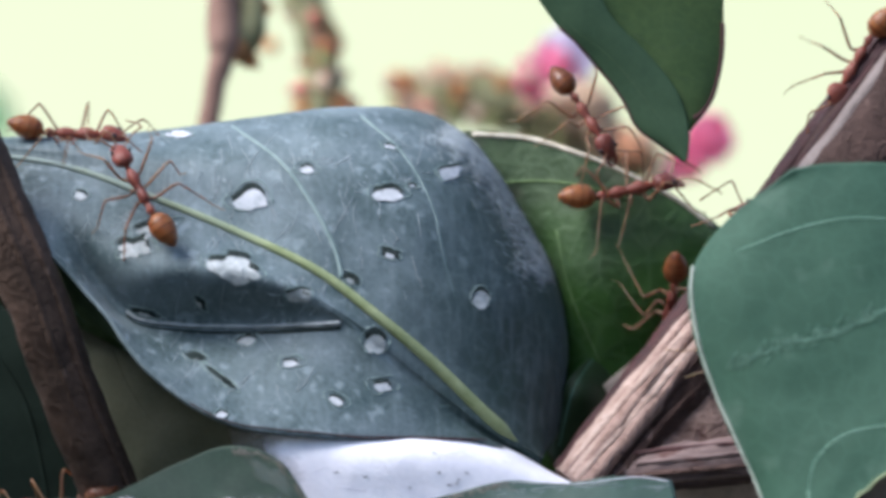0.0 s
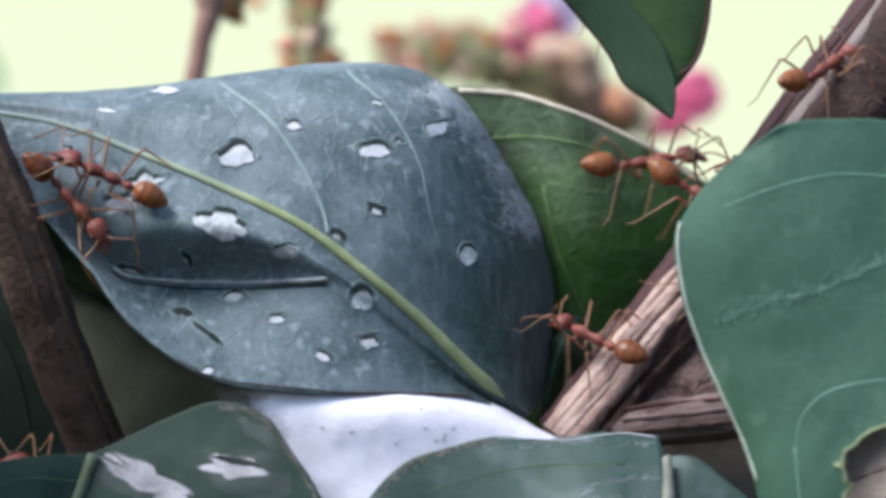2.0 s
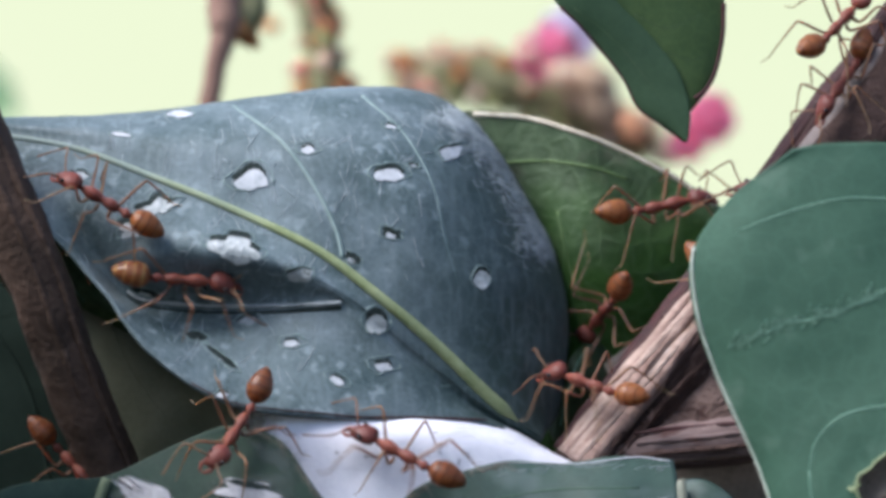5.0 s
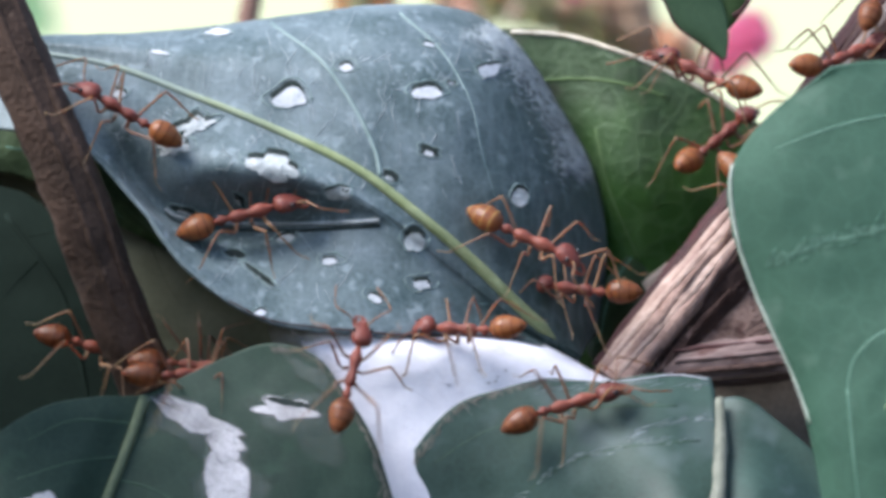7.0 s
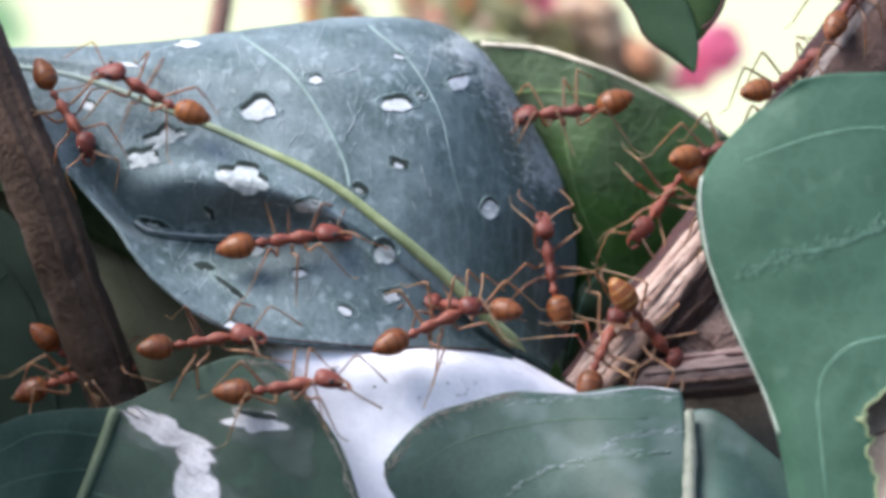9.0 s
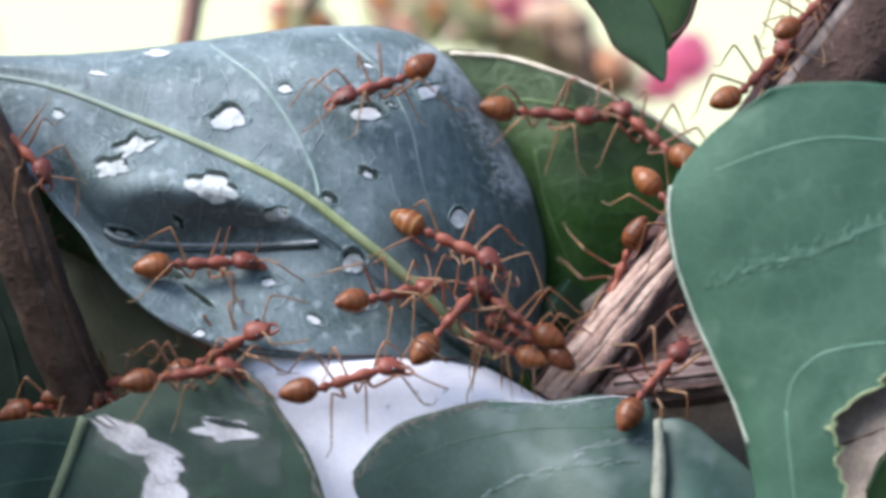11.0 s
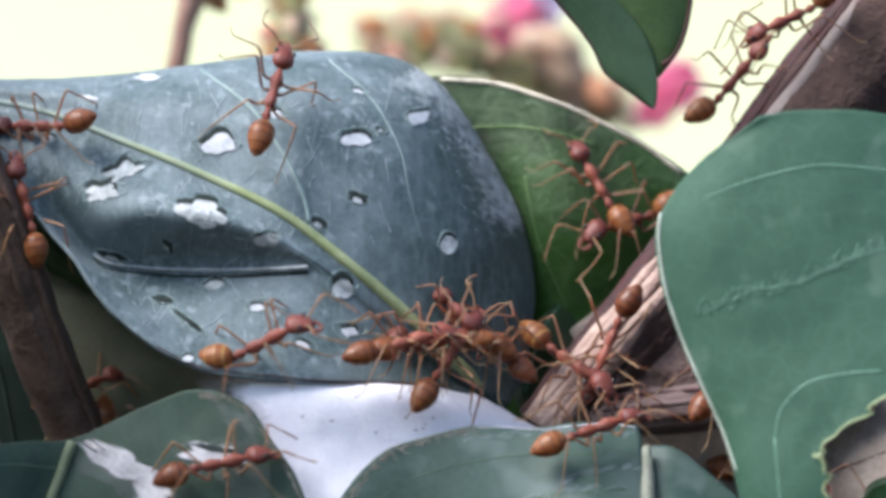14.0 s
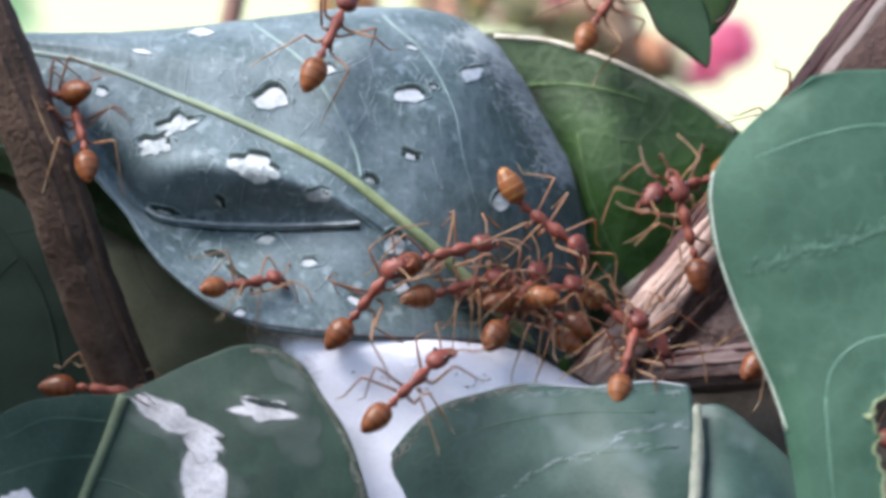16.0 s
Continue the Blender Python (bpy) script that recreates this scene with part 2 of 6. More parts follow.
LEAF_DRY = material("dry_leaf", (0.12, 0.1, 0.085), (0.3, 0.25, 0.215), 0.8, 0.2, 250, 2200, 0.6, 0.4)
VEIN_YELLOW = material("midrib", (0.2, 0.24, 0.11), (0.32, 0.36, 0.2), 0.5, 0.4, 600, 3000, 0.2, 0.1)
VEIN_RIB = material("dusty_midrib", (0.19, 0.23, 0.1), (0.33, 0.37, 0.2), 0.55, 0.35, 700, 3000, 0.3, 0.1, wear_shading=(0.23, 0.28, 0.26), wear_shading_way=(-45, 0, 0), wear_shading_range=(1.1, 1.75))
VEIN_PALE = material("vein", (0.14, 0.2, 0.19), (0.25, 0.32, 0.31), 0.55, 0.4, 600, 3000, 0.2, 0.1)
WEB_FILM = material("web_film", (0.05, 0.075, 0.062), (0.15, 0.175, 0.16), 0.6, 0.2, 520, 3000, 0.6, 0.2, thinning=0.55)
SILK_TORN = material("torn_silk", (0.25, 0.24, 0.245), (0.58, 0.56, 0.58), 0.75, 0.2, 420, 2600, 0.8, 0.3, thinning=1.0)
SILK_GREY = material("silk_grey", (0.62, 0.6, 0.66), (0.85, 0.83, 0.88), 0.75, 0.2, 700, 3000, 0.3, 0.1)
THREAD = material("silk_thread", (0.22, 0.26, 0.27), (0.36, 0.4, 0.42), 0.6, 0.3, 600, 3000, 0.2, 0.1)
FOLD_SHEEN = material("fold_sheen", (0.3, 0.34, 0.36), (0.56, 0.6, 0.62), 0.8, 0.1, 900, 4000, 0.5, 0.1)
VEIN_DIM = material("dim_vein", (0.022, 0.055, 0.03), (0.05, 0.095, 0.058), 0.55, 0.4, 300, 3000, 0.2, 0.1)
STEM_WORN = material("worn_stem", (0.09, 0.1, 0.075), (0.23, 0.235, 0.19), 0.65, 0.3, 420, 2600, 0.6, 0.3, stretch=(1, 1, 0.4))
STEM_DULL = material("dull_stem", (0.07, 0.095, 0.055), (0.16, 0.19, 0.115), 0.6, 0.3, 500, 3000, 0.4, 0.2)
VEIN_TEAL = material("teal_vein", (0.075, 0.16, 0.11), (0.14, 0.25, 0.185), 0.55, 0.4, 300, 3000, 0.2, 0.1)
SCAR_GREY = material("torn_scar", (0.19, 0.22, 0.22), (0.6, 0.61, 0.61), 0.7, 0.2, 900, 3000, 0.8, 0.4)
# the small leaf's green, darkened for the shade of its gap
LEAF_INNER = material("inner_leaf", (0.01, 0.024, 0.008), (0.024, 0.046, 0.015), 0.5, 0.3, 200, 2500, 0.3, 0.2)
VEIN_GREEN = material("green_vein", (0.045, 0.115, 0.082), (0.075, 0.16, 0.118), 0.55, 0.4, 600, 3000, 0.2, 0.1)
SILK = material("silk", (0.74, 0.72, 0.79), (0.9, 0.88, 0.93), 0.75, 0.2, 260, 2600, 0.5, 0.25, 0.1, wear_shading=(0.19, 0.16, 0.13),
                wear_shading_way=(-220, 0, 60), wear_shading_range=(2.15, 3.1), wear_shading_scale=300, thinning=1.0)
SCAR = material("scar", (0.28, 0.31, 0.33), (0.64, 0.64, 0.67), 0.7, 0.2, 700, 4000, 0.6, 0.2)
# dark colour for the shade inside torn pits, slits and creases
SCAR_SHADE = material("scar_rim", (0.01, 0.015, 0.014), (0.04, 0.052, 0.048), 0.8, 0.12, 900, 4000, 0.5, 0.2)
BARK_PALE = material("pale_bark", (0.26, 0.17, 0.14), (0.5, 0.375, 0.32), 0.8, 0.2, 700, 3000, 0.8, 0.4, stretch=(0.6, 1, 1),
                     speck=(0.58, 0.47, 0.42), speck_at=0.66)
BARK = material("bark", (0.042, 0.024, 0.02), (0.125, 0.076, 0.064), 0.85, 0.2, 350, 2600, 0.9, 0.6, speck=(0.2, 0.13, 0.115), speck_at=0.64)
BARK_TAN = material("tan_bark", (0.18, 0.11, 0.09), (0.38, 0.26, 0.22), 0.8, 0.2, 700, 3000, 0.8, 0.4)
BARK_RED = material("red_bark", (0.024, 0.009, 0.01), (0.068, 0.023, 0.023), 0.6, 0.3, 500, 2600, 0.6, 0.3)
BARK_DARK = material("dark_bark", (0.034, 0.022, 0.016), (0.12, 0.075, 0.056), 0.8, 0.25, 300, 2600, 0.8, 0.5,
                     speck=(0.15, 0.1, 0.075), speck_at=0.68)
BARK_GREY = material("smooth_grey_bark", (0.1, 0.075, 0.068), (0.25, 0.2, 0.185), 0.6, 0.35, 300, 2600, 0.6, 0.3, stretch=(0.5, 1, 0.4))
BARK_WOOD = material("brown_wood", (0.024, 0.014, 0.012), (0.085, 0.052, 0.044), 0.8, 0.2, 350, 2600, 0.9, 0.6, speck=(0.13, 0.085, 0.075), speck_at=0.66)
BARK_FLAP = material("mottled_bark", (0.075, 0.046, 0.04), (0.25, 0.17, 0.145), 0.85, 0.2, 420, 2600, 1.0, 0.7, speck=(0.06, 0.028, 0.026), speck_at=0.58, speck_scale=600)
BARK_LILAC = material("greyish_bark", (0.085, 0.055, 0.052), (0.24, 0.17, 0.16), 0.7, 0.3, 400, 2600, 0.7, 0.4, speck=(0.1, 0.05, 0.045), speck_at=0.6, stretch=(0.4, 1, 1))
FUZZ = material("dry_fuzz", (0.1, 0.09, 0.075), (0.26, 0.24, 0.21), 0.85, 0.1, 700, 3000, 0.4, 0.2)
STEM = material("stem", (0.2, 0.105, 0.08), (0.36, 0.22, 0.17), 0.7, 0.3, 200, 1500, 0.4, 0.3)
BUD_GREEN = material("bud_green", (0.3, 0.32, 0.12), (0.55, 0.52, 0.25), 0.6, 0.3, 300, 1500, 0.4, 0.3, 0.35)
BUD_ORANGE = material("bud_orange", (0.68, 0.27, 0.09), (0.84, 0.47, 0.22), 0.6, 0.3, 300, 1500, 0.4, 0.3, 0.5)
BUD_RED = material("bud_red", (0.62, 0.17, 0.13), (0.75, 0.36, 0.28), 0.6, 0.3, 300, 1500, 0.4, 0.3, 0.35)
BUD_BROWN = material("bud_brown", (0.44, 0.27, 0.17), (0.64, 0.46, 0.32), 0.6, 0.3, 200, 1500, 0.4, 0.3, 0.35)
BUD_RUST = material("bud_rust", (0.46, 0.19, 0.1), (0.66, 0.35, 0.2), 0.6, 0.3, 200, 1500, 0.4, 0.3, 0.35)
BUD_TAN = material("bud_tan", (0.66, 0.47, 0.34), (0.85, 0.68, 0.53), 0.6, 0.3, 300, 1500, 0.4, 0.3, 0.5)
BUD_DARK = material("bud_dark", (0.28, 0.28, 0.14), (0.46, 0.43, 0.25), 0.6, 0.3, 300, 1500, 0.4, 0.3, 0.4)
PETAL = material("petal", (0.93, 0.24, 0.45), (0.96, 0.52, 0.68), 0.6, 0.3, 300, 1500, 0.3, 0.3, 0.65)
PETAL_PALE = material("pale_petal", (0.75, 0.65, 0.8), (0.85, 0.8, 0.9), 0.6, 0.3, 300, 1500, 0.3, 0.3, 0.4)
ANT_BODY = material("ant_body", (0.075, 0.02, 0.016), (0.22, 0.058, 0.04), 0.48, 0.32, 800, 5000, 0.6, 0.12, skin=0.3, vary=(0.25, 0.075, 0.045))
ANT_HEAD = material("ant_head", (0.055, 0.013, 0.011), (0.18, 0.042, 0.031), 0.45, 0.35, 800, 5000, 0.6, 0.12, skin=0.3, vary=(0.22, 0.06, 0.04))
ANT_GASTER = material("ant_gaster", (0.085, 0.022, 0.012), (0.34, 0.115, 0.042), 0.34, 0.45, 330, 5000, 0.4, 0.06, 0.35, skin=0.45, vary=(0.42, 0.165, 0.055))
ANT_BAND = material("ant_band", (0.34, 0.17, 0.06), (0.5, 0.28, 0.1), 0.36, 0.4, 500, 5000, 0.2, 0.06, 0.3, skin=0.3)
ANT_RING = material("ant_ring", (0.05, 0.014, 0.009), (0.2, 0.062, 0.025), 0.38, 0.4, 500, 6000, 0.3, 0.05, 0.3, skin=0.45, vary=(0.26, 0.095, 0.035))
ANT_LEG = material("ant_leg", (0.058, 0.028, 0.022), (0.19, 0.098, 0.064), 0.48, 0.35, 700, 5000, 0.2, 0.06, skin=0.3, vary=(0.27, 0.16, 0.085))
ANT_SHIN = material("ant_shin", (0.13, 0.078, 0.048), (0.32, 0.21, 0.13), 0.5, 0.35, 700, 5000, 0.2, 0.06, 0.2, skin=0.3)
ANT_EYE = material("ant_eye", (0.01, 0.008, 0.008), (0.02, 0.015, 0.015), 0.2, 0.6)


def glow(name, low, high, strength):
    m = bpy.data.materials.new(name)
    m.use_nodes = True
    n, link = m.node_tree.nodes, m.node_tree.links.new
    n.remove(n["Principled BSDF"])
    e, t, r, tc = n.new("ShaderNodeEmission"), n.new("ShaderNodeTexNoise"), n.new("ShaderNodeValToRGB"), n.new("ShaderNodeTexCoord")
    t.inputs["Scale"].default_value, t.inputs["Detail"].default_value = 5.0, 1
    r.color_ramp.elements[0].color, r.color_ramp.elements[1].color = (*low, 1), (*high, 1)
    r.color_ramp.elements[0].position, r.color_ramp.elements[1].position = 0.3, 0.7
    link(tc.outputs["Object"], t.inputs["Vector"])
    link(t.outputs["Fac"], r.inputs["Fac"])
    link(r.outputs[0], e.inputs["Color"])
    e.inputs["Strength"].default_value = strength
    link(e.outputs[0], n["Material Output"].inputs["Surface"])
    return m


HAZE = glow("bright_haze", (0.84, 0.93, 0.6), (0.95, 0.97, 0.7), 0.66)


# ---- mesh helpers; all sizes in mm ----
def mesh_of(name, verts, faces, mats, index=None):
    me = bpy.data.meshes.new(name)
    me.from_pydata([tuple(c * MM for c in v) for v in verts], [], faces)
    for m in mats if isinstance(mats, (list, tuple)) else [mats]:
        me.materials.append(m)
    if index:
        me.polygons.foreach_set("material_index", index)
    me.polygons.foreach_set("use_smooth", [True] * len(me.polygons))
    me.update()
    return me


def part(name, me, parent=None, label=""):
    ob = new(name, me)
    ob.parent = parent
    if label:
        ob["label"] = label
    return ob


def thing(name, label, category, group="", kind="", at=(0, 0, 0)):
    ob = new(name)
    ob.empty_display_size = 0.002
    ob.location = [c * MM for c in at]
    return tagged(ob, label, category, group, kind)


def spline(points, steps):
    """Catmull-Rom through rows of numbers."""
    p = np.asarray(points, float)
    p = np.concatenate([2 * p[:1] - p[1:2], p, 2 * p[-1:] - p[-2:-1]])
    out = []
    for i in range(1, len(p) - 2):
        for s in range(steps):
            t = s / steps
            a, b, c, d = p[i - 1], p[i], p[i + 1], p[i + 2]
            out.append(0.5 * (2 * b + (c - a) * t + (2 * a - 5 * b + 4 * c - d) * t * t + (3 * b - 3 * c + d - a) * t ** 3))
    out.append(p[-2])
    return np.array(out)


def sheet(net, su=8, sv=8, thick=0.3, wave=0.0, seed=0.0, fray=0.0):
    """A smooth sheet through a small net of control points, with thickness: vertices, faces, front grid."""
    g = np.array([spline(row, su) for row in net])
    g = np.swapaxes(np.array([spline(g[:, j], sv) for j in range(g.shape[1])]), 0, 1)
    rows, cols = g.shape[:2]
    du, dv = np.gradient(g, axis=1), np.gradient(g, axis=0)
    nor = np.cross(du, dv)
    nor /= np.linalg.norm(nor, axis=2, keepdims=True) + 1e-9
    if nor[..., 1].mean() > 0:
        nor = -nor
    if wave:
        for i in range(rows):
            for j in range(cols):
                v = Vector(g[i, j]) * 0.16 + Vector((seed, seed, seed))
                g[i, j] += nor[i, j] * wave * (noise.noise(v) + 0.4 * noise.noise(v * 3.1))
    if fray:
        # ragged last column
        for i in range(rows):
            way = g[i, -1] - g[i, -4]
            way /= np.linalg.norm(way)
            bite = noise.noise(Vector((i * 0.33, seed, 0))) + 0.7 * noise.noise(Vector((i * 1.1, seed, 5))) - 0.35 * (i % 9 == 4)
            for j in range(cols):
                w = max(0.0, (j - cols + 9) / 8)
                g[i, j] += way * fray * bite * w * w
    back = g - nor * thick
    verts = [tuple(v) for v in g.reshape(-1, 3)] + [tuple(v) for v in back.reshape(-1, 3)]
    n = rows * cols
    faces = []
    for i in range(rows - 1):
        for j in range(cols - 1):
            a, b, c, d = i * cols + j, i * cols + j + 1, (i + 1) * cols + j + 1, (i + 1) * cols + j
            faces += [(a, b, c, d), (n + d, n + c, n + b, n + a)]
    rim = [j for j in range(cols)] + [i * cols + cols - 1 for i in range(1, rows)]
    rim += [(rows - 1) * cols + j for j in range(cols - 2, -1, -1)] + [i * cols for i in range(rows - 2, 0, -1)]
    for a, b in zip(rim, rim[1:] + rim[:1]):
        faces.append((a, n + a, n + b, b))
    front = [f for f in faces[0:2 * (rows - 1) * (cols - 1):2]]
    return verts, faces, (verts[:n], front)


def tube(points, radii, sides=8, steps=6, rough=0.0, seed=0.0, flat=1.0):
    """A round rod along a smooth line; radii at the points; rough: uneven by that share of the radius."""
    line = spline([(*p, r) for p, r in zip(points, radii)], steps)
    pts, rad = line[:, :3], line[:, 3]
    tan = np.gradient(pts, axis=0)
    tan /= np.linalg.norm(tan, axis=1, keepdims=True) + 1e-12
    ref = np.array((0.1, 1.0, 0.2)) if abs(tan[0][1]) < 0.9 else np.array((1.0, 0, 0))
    verts, faces = [], []
    for k in range(len(pts)):
        side = np.cross(tan[k], ref)
        side /= np.linalg.norm(side) + 1e-9
        up = np.cross(side, tan[k])
        for s in range(sides):
            a = 2 * math.pi * s / sides
            r = rad[k]
            if rough:
                q = Vector((math.cos(a) * 1.7, math.sin(a) * 1.7, k * 0.13)) + Vector((seed, 0, 0))
                r *= 1 + rough * (noise.noise(q * 1.5) + 0.6 * noise.noise(q * 4))
            verts.append(tuple(pts[k] + side * math.cos(a) * r + up * math.sin(a) * r * flat))
    n = len(pts)
    for k in range(n - 1):
        for s in range(sides):
            a, b = k * sides + s, k * sides + (s + 1) % sides
            faces.append((a, b, b + sides, a + sides))
    faces += [tuple(reversed(range(sides))), tuple((n - 1) * sides + s for s in range(sides))]
    return verts, faces


def lathe(profile, sides=14, wide=1.0, tall=1.0, bend=0.0):
    """A body along x from (x, radius) rows."""
    verts, faces = [], []
    for x, r in profile:
        for s in range(sides):
            a = 2 * math.pi * s / sides
            verts.append((x, math.cos(a) * r * wide, math.sin(a) * r * tall + bend * x * x))
    for k in range(len(profile) - 1):
        for s in range(sides):
            a, b = k * sides + s, k * sides + (s + 1) % sides
            faces.append((a, a + sides, b + sides, b))
    faces += [tuple(range(sides)), tuple((len(profile) - 1) * sides + s for s in reversed(range(sides)))]
    return verts, faces


def egg(a, b, c, sides=12, rings=8):
    prof = [(-a * math.cos(math.pi * k / rings), max(0.02, math.sin(math.pi * k / rings))) for k in range(rings + 1)]
    return lathe(prof, sides, b, c)


def moved(vf, m):
    m = Matrix(m)
    return [tuple(m @ Vector(v)) for v in vf[0]], vf[1]


def joined(items):
    verts, faces = [], []
    for v, f in items:
        o = len(verts)
        verts += v
        faces += [tuple(i + o for i in q) for q in f]
    return verts, faces


SUPPORTS = {}


def keep_support(name, grid):
    SUPPORTS[name] = BVHTree.FromPolygons([Vector(v) for v in grid[0]], grid[1])


def drop(x, z, names=None):
    """The point of the nest's surface behind (x, z) of the plane y = 0, seen from the front, and its normal."""
    eye = Vector(EYE) / MM
    way = (Vector((x, 0, z)) - eye).normalized()
    best = None
    for k, tree in SUPPORTS.items():
        if names and k not in names:
            continue
        p, nrm, _, dist = tree.ray_cast(eye, way)
        if p is not None and (best is None or dist < best[2]):
            best = (p, nrm if nrm.y < 0 else -nrm, dist)
    return best[:2] if best else None


def vein(name, path, support, r0, r1, mat, parent, label="", lift=-0.03, sides=6):
    """A raised vein laid on a blade along a few (x, z) points."""
    pts = []
    for x, z in spline(path, 8):
        hit = drop(x, z, (support,))
        if hit:
            pts.append(tuple(hit[0] + hit[1] * lift))
    if len(pts) < 3:
        return None
    rad = [r0 + (r1 - r0) * k / (len(pts) - 1) for k in range(len(pts))]
    if r1 > 0.3:
        # a thick rib sinks into the blade at its end
        rad[-5:] = [r * w for r, w in zip(rad[-5:], (0.9, 0.72, 0.5, 0.3, 0.12))]
    return part(name, mesh_of(name, *tube(pts, rad, sides, 1), mat), parent, label)


def scar(centre, wide, tall, turn, support, parent, ring=0.16, fill=SCAR, seed=0, ragged=0.25, floor=0.8, rise=0.0, n=26, fray=0.0):
    """A torn scar laid on a blade: a dark pit of painted shade with a pale floor and a pale rim, or a plain patch where
    floor is 0.
    """
    x0, z0 = centre
    ca, sa = math.cos(radians(turn)), math.sin(radians(turn))
    hit = drop(x0, z0, (support,))
    if not hit:
        return

    def edge(k, s, shift=0.0, more=0.0):
        a = 2 * math.pi * k / n
        rough_edge = noise.noise(Vector((math.cos(a) * 1.6, math.sin(a) * 1.6, (seed + more) * 3.7))) * 1.6
        r = s * (1 + ragged * rough_edge + (fray + 0.12) * noise.noise(Vector((math.cos(a) * 6, math.sin(a) * 6, (seed + more) * 1.3))))
        u, v = math.cos(a) * r * wide / 2, math.sin(a) * r * tall / 2 + shift * tall
        return x0 + u * ca - v * sa, z0 + u * sa + v * ca

    def patch(name, size, shift, more, lift, mat, label):
        mid = drop(x0 - shift * tall * sa, z0 + shift * tall * ca, (support,)) or hit
        verts, faces = [tuple(mid[0] + mid[1] * (lift + rise))], []
        rings = (0.5, 1.0) if floor else (0.35, 0.7, 1.0, 1.3)
        for s in rings:
            for k in range(n):
                h = drop(*edge(k, s * size, shift, more), (support,)) or hit
                verts.append(tuple(h[0] + h[1] * (rise + lift)))
        for k in range(n):
            a, b = 1 + k, 1 + (k + 1) % n
            faces.append((0, a, b))
            faces += [(a + q * n, a + q * n + n, b + q * n + n, b + q * n) for q in range(len(rings) - 1)]
        me = mesh_of(name, verts, faces, mat)
        if not floor:
            thick = me.attributes.new("fade", "FLOAT", "POINT")
            thick.data.foreach_set("value", [1.0] + [w for w in ((1.0, 0.8, 0.4, 0.0) if fill is WEB_FILM else (1.0, 1.0, 0.85, 0.0)) for _ in range(n)])
        part(name, me, parent, label)

    if floor:
        # flat dark patch paints the shade along the pit's upper edge
        patch("scar_pit", min(0.92, floor * 1.03) if floor > 0.5 else 0.92, 0.12 if floor > 0.5 else 0.05, 0.0, 0.05, SCAR_SHADE, "torn pit, its shade put into a dark patch")
        patch("scar", floor, -0.04 - 0.35 * (1 - floor) - (0.1 if floor > 0.6 else 0), 0.0, 0.09, fill, "bleached white scar")
    else:
        patch("scar", 1.0, 0.0, 0.0, 0.07, fill, "torn white silk patch")
    if ring:
        loop = []
        for k in range(n + 1):
            h = drop(*edge(k % n, 1.2, 0.02), (support,)) or hit
            loop.append(tuple(h[0] + h[1] * 0.02))
        rad = [ring * (0.25 + 0.75 * abs(noise.noise(Vector((k * 0.5, seed, 2))) * 1.6)) for k in range(n)]
        part("scar_rim", mesh_of("scar_rim", *tube(loop, rad + rad[:1], 6, 1), VEIN_PALE), parent, "pale raised rim")


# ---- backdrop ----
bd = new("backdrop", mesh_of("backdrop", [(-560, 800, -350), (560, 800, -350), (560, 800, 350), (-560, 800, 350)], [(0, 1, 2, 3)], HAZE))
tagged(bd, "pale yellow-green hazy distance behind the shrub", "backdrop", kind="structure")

# ---- the big curled leaf ----
main_leaf = thing("leaf", "large curled blue-green leaf with pale scars and a yellow midrib", "leaf", "nest leaves")
